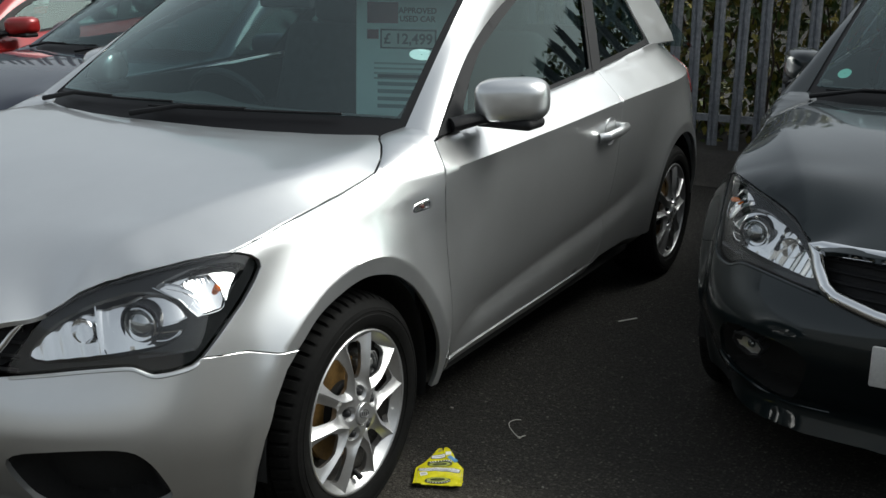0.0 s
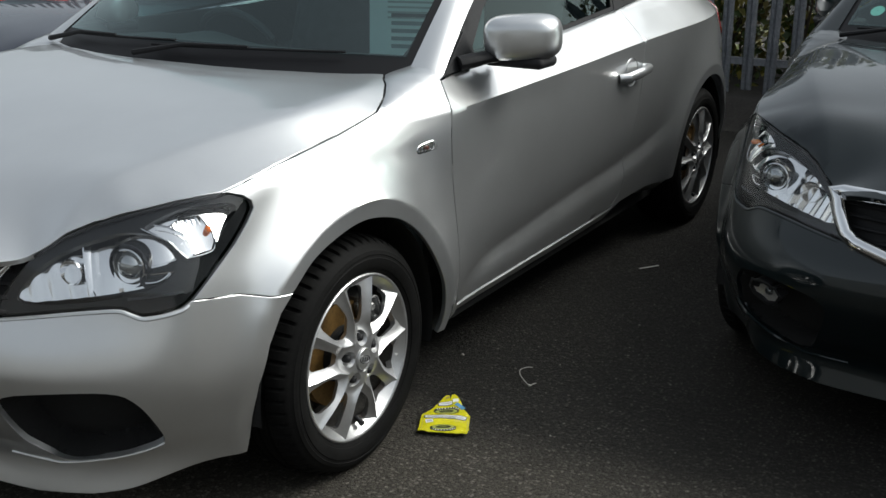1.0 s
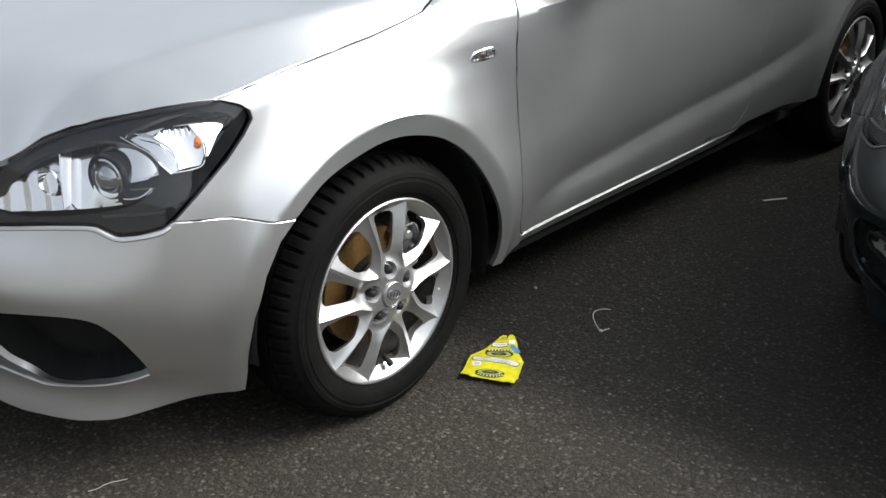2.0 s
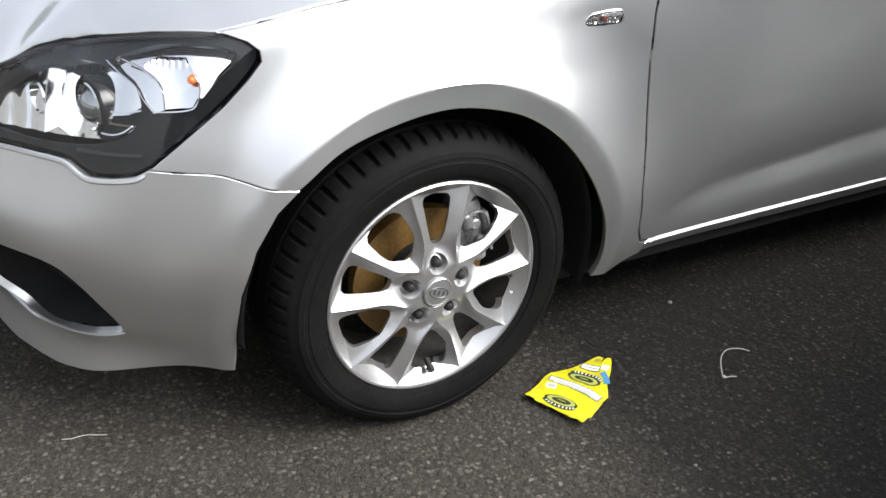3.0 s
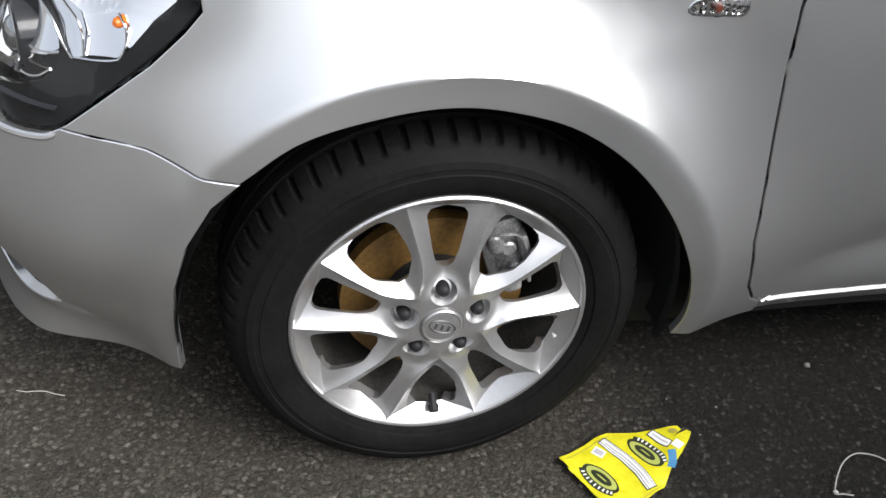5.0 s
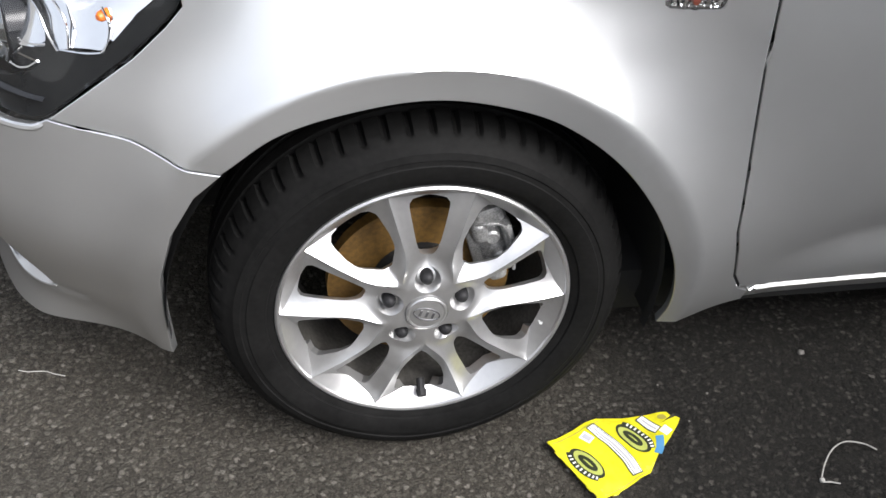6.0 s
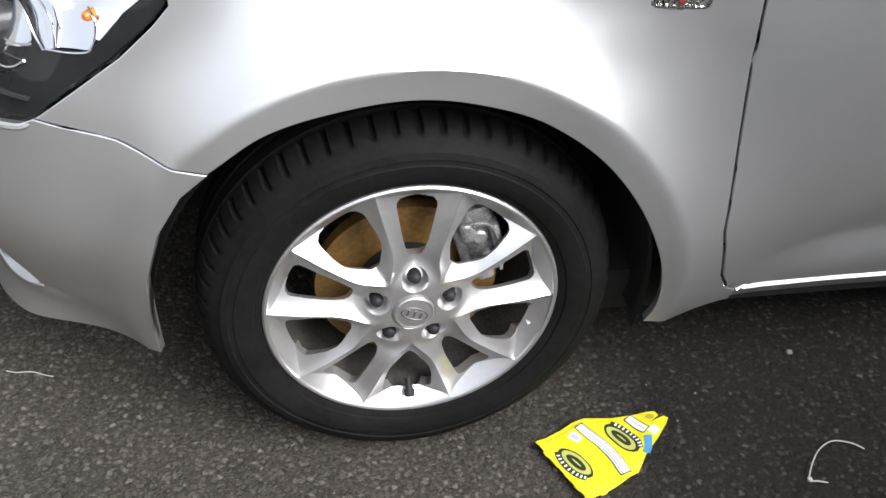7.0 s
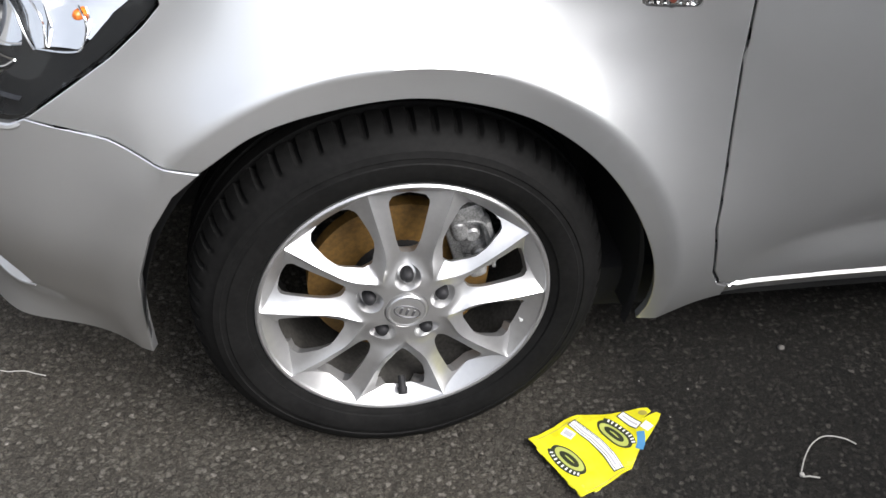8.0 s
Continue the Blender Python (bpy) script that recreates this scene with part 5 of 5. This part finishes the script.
# number plate and fog lamps that only the dark car shows
GREY_PLATE = worn(material("plate_grey", (0.55, 0.55, 0.53), 0.4), (0.48, 0.48, 0.47), (0.58, 0.58, 0.56), 10, (0.35, 0.45))
plate = part("number_plate", moved(box(.012, .52, .111, (0, 0, 0), .006, 2), Matrix.Translation((-.850, 0, .445))), GREY_PLATE, dark, "white number plate with dark bars")
for k in range(7):
    part("plate_bar", box(.002, .038, .075, (-.8572, -.20 + .058 * k + (.05 if k > 3 else 0), .445), .0), GLOSS_BLACK, plate)
for child in dark.children:
    if child.name.startswith("grille"):
        WIDE_FRAME[0].materials.append(CHROME)
        child.data = WIDE_FRAME[0]                  # this car's frame is broader
FOG_LOOP = rounded([(-.734, .425), (-.854, .402), (-.803, .332), (-.698, .365)], rounds=1)
if area2(FOG_LOOP) < 0:
    FOG_LOOP.reverse()
for s in (-1, 1):
    place = off_skin(0.004)
    bez = panel(FOG_LOOP, place, 0.012, gap=0, depth=.03, holes=[shrunk(FOG_LOOP, .009)], hole_depth=.025)
    bwl = panel(shrunk(FOG_LOOP, .006), bowl(-.775, .400, .075, .06, 0, 0.022, 0.006), 0.008, gap=0, edge=False)
    lns = moved(lathe([(0, -.010), (.009, -.008), (.014, 0), (.015, .02)], 20), Matrix.Translation(Vector(place(-.775, .383)) + Vector((.016, .012, 0))) @ Matrix.Rotation(radians(-50), 4, "Z"))
    pane_ = panel(shrunk(FOG_LOOP, .004), off_skin(0.0), 0.012, gap=0, edge=False)
    chin = through_points([off_skin(-0.004)(u, z) for u, z in ((-.602, .31), (-.66, .278), (-.758, .245), (-.82, .230))], .02)
    chin_bm = tube(chin, [.003] + [.007] * (len(chin) - 2) + [.003], 8)
    if s > 0:
        bez, bwl, lns, pane_, chin_bm = [flipped(b) for b in (bez, bwl, lns, pane_, chin_bm)]
    fogl = part("fog_lamp", bez, BLACK_PLASTIC, dark, "clear four-sided fog lamp set in the bumper")
    part("fog_reflector", bwl, ALLOY, fogl)
    part("fog_bulb", lns, PROJECTOR_GLASS, fogl)
    part("fog_lens", pane_, LENS_GLASS, fogl).visible_shadow = False
    part("chin_strip", chin_bm, BLACK_PAINT, dark)


# ---------------------------------------------------------------- palisade fence
GALV = worn(material("galvanised_steel", (0.3, 0.31, 0.33), 0.5, 0.4), (0.16, 0.17, 0.185), (0.30, 0.31, 0.33), 5, (0.45, 0.65), 0.0008, 40)
FENCE_X, PALE_STEP, PALE_H = 5.12, 0.155, 2.1


def pale_mesh():
    """A W-section pale with a three-pointed top."""
    prof = [(-.034, .010), (-.024, -.004), (-.010, -.008), (0.0, .004), (.010, -.008), (.024, -.004), (.034, .010)]
    tops = [-.05, .06, .0, .05, .0, .06, -.05]
    bm = bmesh.new()
    rows = []
    for z in (0.03, 0.7, 1.4, PALE_H - .1):
        rows.append([bm.verts.new((x, y, z)) for y, x in prof])
    rows.append([bm.verts.new((x, y * .9, PALE_H - .06 + t)) for (y, x), t in zip(prof, tops)])
    for r0, r1 in zip(rows, rows[1:]):
        for a in range(len(prof) - 1):
            bm.faces.new((r0[a], r0[a + 1], r1[a + 1], r1[a]))
    return mesh_of("pale", solid(bm, 0.003), sharp=20)


fence = thing("palisade_fence", "galvanised steel palisade fence with pointed pales", "fence", at=Matrix.Translation((FENCE_X, 0, 0.16)))
pale = pale_mesh()
rng = random.Random(4)
k = 0
while k < 150:
    y = -13 + k * PALE_STEP
    part("pale", pale, GALV, fence, at=Matrix.Translation((rng.uniform(-.004, .004), y + rng.uniform(-.006, .006), rng.uniform(-.015, .015))) @ Matrix.Rotation(radians(rng.uniform(-.8, .8)), 4, "X"))
    k += 1
for z in (0.23, 1.75):
    part("rail", joined(box(.045, 23.4, .005, (.035, -1.5, z + .02)), box(.005, 23.4, .045, (.014, -1.5, z))), GALV, fence)
for k in range(9):
    part("post", joined(box(.006, .10, 2.1, (.06, -12.6 + 2.75 * k, 1.05)), box(.10, .007, 2.1, (.11, -12.65 + 2.75 * k, 1.05)), box(.006, .10, 2.1, (.16, -12.6 + 2.75 * k, 1.05))), GALV, fence)


# ---------------------------------------------------------------- growth behind the fence
def leaf_material(name, colors):
    m = material(name, colors[0], 0.55)
    info = node(m, "ShaderNodeNewGeometry")
    r = ramp(m, info.outputs["Random Per Island"], [(i / (len(colors) - 1), c) for i, c in enumerate(colors)])
    link(m, r.outputs[0], bsdf(m).inputs["Base Color"])
    return m


LEAVES = leaf_material("ivy_leaves", [(0.02, 0.035, 0.008), (0.04, 0.07, 0.012), (0.075, 0.12, 0.02), (0.14, 0.15, 0.025), (0.30, 0.25, 0.04), (0.07, 0.045, 0.018)])
STEMS = worn(material("stems", (0.06, 0.04, 0.025), 0.9), (0.035, 0.025, 0.015), (0.08, 0.06, 0.04), 20, (0.8, 0.95))


def leaf_cloud(n, x0, x1, y0, y1, z0, z1, size, seed):
    r = np.random.RandomState(seed)
    shape = np.array([(-.5, 0, 0), (-.15, .32, .06), (.5, 0, 0), (-.15, -.32, .06), (0, 0, -.02)])
    tri = np.array([(0, 4, 1), (1, 4, 2), (2, 4, 3), (3, 4, 0)])
    verts, faces = [], []
    for i in range(n):
        t = r.rand()
        z = z0 + (z1 - z0) * r.rand()
        y = y0 + (y1 - y0) * r.rand()
        lump = 0.5 + 0.5 * noise.noise((y * 1.7, z * 1.7, 3.1))
        x = x0 + (x1 - x0) * (0.55 * r.rand() ** 1.5 + 0.45 * lump)
        if z > z1 * (0.55 + 0.5 * (0.5 + 0.5 * noise.noise((y * .9, 1.3, 0.2)))):
            continue
        s = size * (0.5 + r.rand())
        e = Euler((r.uniform(-1.2, 1.2), r.uniform(-.2, 1.6), r.uniform(0, 6.3))).to_matrix()
        m = np.array(e)
        base = len(verts)
        for p in shape:
            verts.append(tuple(m @ (p * s) + (x, y, z)))
        faces += [tuple(int(a) + base for a in f) for f in tri]
    me = bpy.data.meshes.new("leaves")
    me.from_pydata(verts, [], faces)
    me.update()
    return me


hedge = tagged(thing("overgrown_hedge", "overgrown green and yellow growth behind the fence", "hedge"), kind="stuff")
part("leaf", leaf_cloud(22000, 5.25, 6.3, -4.0, 4.5, 0.14, 2.6, 0.065, 1), LEAVES, hedge)
# tall stretch out of view, added to block light from that side
part("leaf", leaf_cloud(20000, 5.3, 7.2, -13.5, -3.6, 0.14, 5.2, 0.11, 2), LEAVES, hedge)
part("leaf", leaf_cloud(16000, 5.4, 6.6, -4.2, -1.3, 0.14, 3.1, 0.06, 5), LEAVES, hedge)
part("leaf", leaf_cloud(14000, 5.9, 7.6, -5.0, 5.5, 0.14, 3.0, 0.12, 3), LEAVES, hedge)
stems = []
for i in range(90):
    y, x = rng.uniform(-4, 4.5), rng.uniform(5.35, 6.2)
    pts = [(x, y, .12)]
    for j in range(5):
        pts.append((pts[-1][0] + rng.uniform(-.12, .12), pts[-1][1] + rng.uniform(-.15, .15), pts[-1][2] + rng.uniform(.28, .42)))
    stems.append(tube(pts, [.012, .010, .009, .007, .005, .003], 5))
part("stem", joined(*stems), STEMS, hedge)
EARTH = worn(material("verge_earth", (0.05, 0.04, 0.03), 0.95), (0.018, 0.016, 0.014), (0.045, 0.041, 0.035), 8, (0.9, 1.0), 0.004, 60)
vg = grid(lambda y, x: (x, y, -0.01 + 0.18 * ease((x - 4.70) / .32) + 0.022 * noise.noise((x * 5, y * 5, .5)) * ease((x - 4.70) / .3)), spread(-13, 10, 260), spread(4.68, 8.5, 40))
bmesh.ops.reverse_faces(vg, faces=vg.faces)
tagged(part("verge", vg, EARTH), "strip of dark earth and grit along the fence", "verge", kind="structure")
# plain wall the row of cars faces: unseen, added to darken their low reflections
WALL = worn(material("plain_cladding", (0.3, 0.3, 0.3), 0.7), (0.22, 0.22, 0.22), (0.32, 0.32, 0.31), 0.8, (0.6, 0.8))
tagged(part("unseen_wall_west", box(.3, 40, 4.8, (-13.0, 0, 2.4)), WALL), "unseen plain grey wall added to close the car park and darken reflections", "wall", kind="structure")
FAR = worn(material("far_trees", (0.04, 0.05, 0.03), 0.95), (0.02, 0.028, 0.016), (0.05, 0.062, 0.035), 0.4, (0.9, 1.0), 0, 3)
far = grid(lambda a, v: ((45 + 3 * noise.noise((math.cos(a) * 9, math.sin(a) * 9, v * 2))) * math.cos(a), (45 + 3 * noise.noise((math.cos(a) * 9, math.sin(a) * 9, v * 2))) * math.sin(a), v * (8.5 + 2.5 * noise.noise((math.cos(a) * 6, math.sin(a) * 6, 0)) + 0.9 * noise.noise((math.cos(a) * 30, math.sin(a) * 30, 0)))), spread(0, 2 * math.pi, 240)[:-1], spread(0, 1, 6), True)
tagged(part("backdrop", far, FAR), "far dark line of trees round the car park", "trees", kind="structure")

# ---------------------------------------------------------------- litter on the ground
def wrapper_z(x, y):
    fold = (x - .334) * .86 + (y + .066) * .51            # across the packet's cross fold
    return 0.007 + 0.006 * math.exp(-(fold / .03) ** 2) + 0.10 * max(0.0, -fold - .02) + 0.0035 * noise.noise((x * 30, y * 30, 1.0)) + 0.014 * ease((x - .37) / .07)


YELLOW = worn(material("yellow_film", (0.75, 0.68, 0.02), 0.25), (0.52, 0.48, 0.012), (0.70, 0.65, 0.03), 18, (0.15, 0.35), 0.0012, 60)
FILM = {"black": material("print_black", (0.03, 0.035, 0.02), 0.3), "white": material("print_white", (0.75, 0.75, 0.73), 0.3), "blue": material("print_blue", (0.07, 0.22, 0.40), 0.3), "green": material("print_green", (0.38, 0.42, 0.10), 0.3), "grey": material("print_grey", (0.40, 0.40, 0.43), 0.3), "olive": material("print_olive", (0.30, 0.26, 0.05), 0.35)}
wrapper = thing("crisp_packet", "flattened yellow packet lying crumpled on the asphalt", "litter")
body = [(.215, -.035), (.315, .012), (.392, .007), (.437, .002), (.441, -.006), (.418, -.021), (.450, -.008), (.456, -.014), (.447, -.028), (.425, -.053), (.396, -.080), (.371, -.116), (.272, -.163)]
sheet = panel(rounded(body, rounds=0), lambda x, y: (x, y, wrapper_z(x, y)), 0.008, gap=0.0, edge=False)
part("packet_film", solid(sheet, 0.002), YELLOW, wrapper)


def print_on(name, loop, color, lift=0.0008):
    part(name, panel(loop, lambda x, y: (x, y, wrapper_z(x, y) + lift), 0.006, gap=0.0, edge=False), FILM[color], wrapper)


def oval(cx, cy, a, b, turn, n=28):
    c, s = math.cos(radians(turn)), math.sin(radians(turn))
    return [(cx + a * math.cos(t) * c - b * math.sin(t) * s, cy + a * math.cos(t) * s + b * math.sin(t) * c) for t in spread(0, 2 * math.pi, n)[:-1]]


def strip(x0, y0, x1, y1, w):
    l = math.hypot(x1 - x0, y1 - y0)
    nx, ny = -(y1 - y0) / l * w / 2, (x1 - x0) / l * w / 2
    return [(x0 - nx, y0 - ny), (x1 - nx, y1 - ny), (x1 + nx, y1 + ny), (x0 + nx, y0 + ny)]


def band(pts, w):
    """A bent strip of width w along two or three points."""
    mids = through_points(pts, .01)
    sides = ([], [])
    for k, (x, y) in enumerate(mids):
        a, b = mids[max(k - 1, 0)], mids[min(k + 1, len(mids) - 1)]
        l = math.dist(a, b)
        nx, ny = -(b[1] - a[1]) / l * w / 2, (b[0] - a[0]) / l * w / 2
        sides[0].append((x - nx, y - ny))
        sides[1].append((x + nx, y + ny))
    return sides[0] + sides[1][::-1]


for cx, cy, side_ in ((.271, -.085, -1), (.366, -.039, 1)):
    turn_ = -62
    c_, s_ = math.cos(radians(turn_)), math.sin(radians(turn_))
    print_on("oval_ring", oval(cx, cy, .0375, .0195, turn_), "black", .0008)
    print_on("oval_field", oval(cx - .002 * side_ * -s_, cy - .002 * side_ * c_, .0315, .0145, turn_), "green", .0012)
    print_on("oval_shape", oval(cx - .001 * side_, cy, .0215, .0088, turn_), "black", .0016)
    print_on("oval_vein", oval(cx - .001 * side_, cy - .001, .011, .0014, turn_), "green", .0020)
    arc_ = [(cx + (.040 * math.cos(t)) * c_ - side_ * .0185 * math.sin(t) * s_, cy + (.040 * math.cos(t)) * s_ + side_ * .0185 * math.sin(t) * c_) for t in spread(radians(28), radians(152), 10)]
    print_on("oval_banner", band(arc_, .0095), "black", .0010)
    for k in range(1, 10):
        (x0, y0), (x1, y1) = arc_[k - 1], arc_[k]
        mx, my, l = (x0 + x1) / 2, (y0 + y1) / 2, math.dist(arc_[k - 1], arc_[k])
        nx, ny = -(y1 - y0) / l * .0030, (x1 - x0) / l * .0030
        print_on("oval_letter", strip(mx - nx, my - ny, mx + nx, my + ny, .0030), "white", .0022)
STRIPE = [(.298, -.006), (.334, -.066), (.349, -.117)]
print_on("stripe_edge", band(STRIPE, .0205), "black", .0008)
print_on("stripe", band([(.2985, -.008), (.334, -.066), (.3487, -.115)], .0170), "white", .0012)
for o in (-.0058, .0058):
    print_on("stripe_line", band([(x + o * .88, y + o * .47) for x, y in STRIPE], .0012), "black", .0016)
print_on("stripe_text", band([(.302, -.014), (.333, -.066), (.346, -.108)], .0035), "grey", .0016)
print_on("stripe_edge", band([(.388, .003), (.404, -.024), (.411, -.033)], .0175), "black", .0008)
print_on("stripe", band([(.389, .001), (.404, -.024), (.410, -.032)], .0135), "white", .0012)
print_on("stripe_text", band([(.391, -.003), (.404, -.024), (.408, -.030)], .003), "grey", .0016)
print_on("stripe", band([(.418, -.030), (.427, -.044)], .016), "white", .0012)
print_on("blue_band", band([(.409, -.045), (.404, -.066), (.396, -.079)], .013), "blue", .0010)
print_on("code_patch", strip(.279, -.022, .293, -.038, .016), "white", .0008)
print_on("code_field", strip(.281, -.024, .291, -.036, .010), "grey", .0012)
print_on("tab_window", oval(.425, -.008, .008, .0055, -20), "olive", .0010)
print_on("seal_line", band([(.224, -.040), (.316, .004)], .0014), "olive", .0008)
print_on("seal_line", band([(.280, -.155), (.366, -.114)], .0014), "olive", .0008)

PALE_LITTER = material("pale_litter", (0.36, 0.35, 0.32), 0.6)
w = through_points([(.781, -.111, .004), (.761, -.101, .010), (.727, -.095, .014), (.697, -.108, .014), (.673, -.132, .011), (.656, -.157, .006)], .006)
tagged(part("cable_tie", joined(tube(w, .0013, 6), tube([(.654, -.166, .005), (.667, -.167, .005), (.684, -.171, .003)], .0015, 6), box(.008, .007, .006, (.655, -.162, .005), .0015)), PALE_LITTER), "thin pale plastic cable tie lying bent on the asphalt", "litter")
tagged(part("lolly_stick", moved(box(.095, .010, .003, (0, 0, .0025), .0012), Matrix.Translation((1.90, -.075, .002)) @ Matrix.Rotation(radians(-34), 4, "Z")), PALE_LITTER), "small pale flat stick on the asphalt", "litter")
tagged(part("twig", tube(through_points([(-.66, .245, .004), (-.642, .237, .006), (-.63, .235, .008), (-.612, .2345, .006), (-.60, .228, .006), (-.58, .222, .004)], .005), .0010, 5), PALE_LITTER), "thin pale twig on the asphalt", "litter")
tagged(part("twig", tube([(-.84, -.02, .004), (-.80, -.03, .009), (-.765, -.05, .004)], .0013, 5), PALE_LITTER), "thin pale twig on the asphalt", "litter")


def stone_mesh(seed):
    bm = bmesh.new()
    bmesh.ops.create_icosphere(bm, subdivisions=2, radius=1.0)
    for v in bm.verts:
        v.co *= 1 + .25 * noise.noise(v.co * 1.3 + Vector((seed, 0, 0)))
        v.co.z *= .6
    return mesh_of("pebble", bm)


STONE = worn(material("pebble_grey", (0.25, 0.24, 0.22), 0.85), (0.09, 0.086, 0.078), (0.20, 0.19, 0.17), 60, (0.8, 0.9))
shapes = [stone_mesh(i) for i in range(5)]
srng = random.Random(11)
for i in range(46):
    if i == 0:
        x, y, r = .752, .132, .007
    elif i == 1:
        x, y, r = 4.9, .42, .03
    else:
        x, y, r = srng.uniform(-.9, 2.6), srng.uniform(-.75, .12), srng.choice((.002, .0025, .003, .004))
        if x < .45 and y > -.06:
            y -= .12
    ob = part("pebble", shapes[i % 5], STONE, at=Matrix.Translation((x, y, r * .4 + (.02 if i == 1 else 0))) @ Matrix.Rotation(srng.uniform(0, 6), 4, "Z") @ Matrix.Scale(r, 4))
    tagged(ob, "small pale grey pebble lying on the asphalt", "pebble", "loose pebbles")


# ---------------------------------------------------------------- papers in the windows
def written(text, size, mat, parent, m, name):
    cu = bpy.data.curves.new("txt", "FONT")
    cu.body, cu.size, cu.align_x, cu.align_y = text, size, "CENTER", "CENTER"
    cu.offset = size * 0.018
    tmp = bpy.data.objects.new("txt", cu)
    scene.collection.objects.link(tmp)
    me = bpy.data.meshes.new_from_object(tmp.evaluated_get(bpy.context.evaluated_depsgraph_get()))
    bpy.data.objects.remove(tmp)
    bpy.data.curves.remove(cu)
    me.materials.clear()
    return part(name, me, mat, parent, at=m)


PAPER = worn(material("poster_paper", (0.75, 0.85, 0.84), 0.6), (0.84, 0.90, 0.89), (0.88, 0.93, 0.92), 6, (0.5, 0.6))
INK, REDBOX = material("poster_ink", (0.05, 0.06, 0.07), 0.5), material("poster_red", (0.25, 0.04, 0.05), 0.5)
FRAME_PAPER = material("price_paper", (0.75, 0.75, 0.72), 0.5)
poster = thing("price_poster", "pale green price poster hanging behind the windscreen", "poster")
# the sheet's own frame, in hundredths: a to the right, b up
FOOT, ALONG, RISE = Vector((1.24, .822, .858)), Vector((.30, -.95, 0)).normalized(), Vector((.06, .02, 1)).normalized()
UNIT = 0.00232
FACE = ALONG.cross(RISE)


def on_poster(a, b, lift=0.0):
    return FOOT + ALONG * (a * UNIT) + RISE * (b * UNIT) + FACE * lift


def poster_piece(name, a0, b0, a1, b1, mat, lift):
    bm = bmesh.new()
    f = bm.faces.new([bm.verts.new(on_poster(a, b, lift)) for a, b in ((a0, b0), (a1, b0), (a1, b1), (a0, b1))])
    return part(name, solid(bm, 0.0006), mat, poster, smooth=False)


poster_piece("sheet", 0, 0, 185, 262, PAPER, 0.0)
poster_piece("red_panel", 18, 153, 69, 186, REDBOX, .001)
poster_piece("red_tag", 18, 128, 37, 143, REDBOX, .001)
poster_piece("price_border", 40, 113, 132, 144, INK, .001)
poster_piece("price_field", 42.5, 115.5, 129.5, 141.5, FRAME_PAPER, .0018)
for k in range(4):
    poster_piece("text_bar", 30, 88 - 8 * k, 150, 91 - 8 * k, material("poster_faint", (0.42, 0.48, 0.47), 0.6), .001)
for k in range(5):
    poster_piece("text_bar", 36, 18 + 12 * k, 36 + (92, 70, 88, 96, 80)[k], 24 + 12 * k, INK if k == 4 else material("poster_soft_ink", (0.22, 0.27, 0.28), 0.6), .001)
for text, a, b, size in (("\u00a3 12,499", 86, 128, 23), ("APPROVED", 101, 173, 12.5), ("USED CAR", 101, 160, 12.5)):
    m = Matrix.Translation(on_poster(a, b, .0030)) @ Matrix((ALONG, RISE, FACE)).transposed().to_4x4() @ Matrix.Scale(UNIT, 4)
    written(text, size, INK, poster, m, "lettering")

STICKER, STICKER_GREEN = material("sticker_white", (0.72, 0.78, 0.76), 0.5), material("sticker_green", (0.25, 0.55, 0.45), 0.5)


def screen_sticker(name, label, w, v, a, b, mat, m):
    """An oval label on the inside of a windscreen."""
    bm = grid(lambda t, k: tuple(Vector(screen(w + a * k * math.cos(t), v + b * k * math.sin(t))) + Vector((.003, 0, -.006))), spread(0, 2 * math.pi, 24)[:-1], [.05, .5, 1.0], True)
    return tagged(part(name, bm, mat, None, at=m), label, "sticker")


screen_sticker("windscreen_sticker", "white oval sticker inside the windscreen", -.93, .48, .052, .036, STICKER, silver.matrix_basis)
screen_sticker("parking_disc", "round pale green disc inside the windscreen", .86, .20, .035, .035, STICKER_GREEN, dark.matrix_basis)
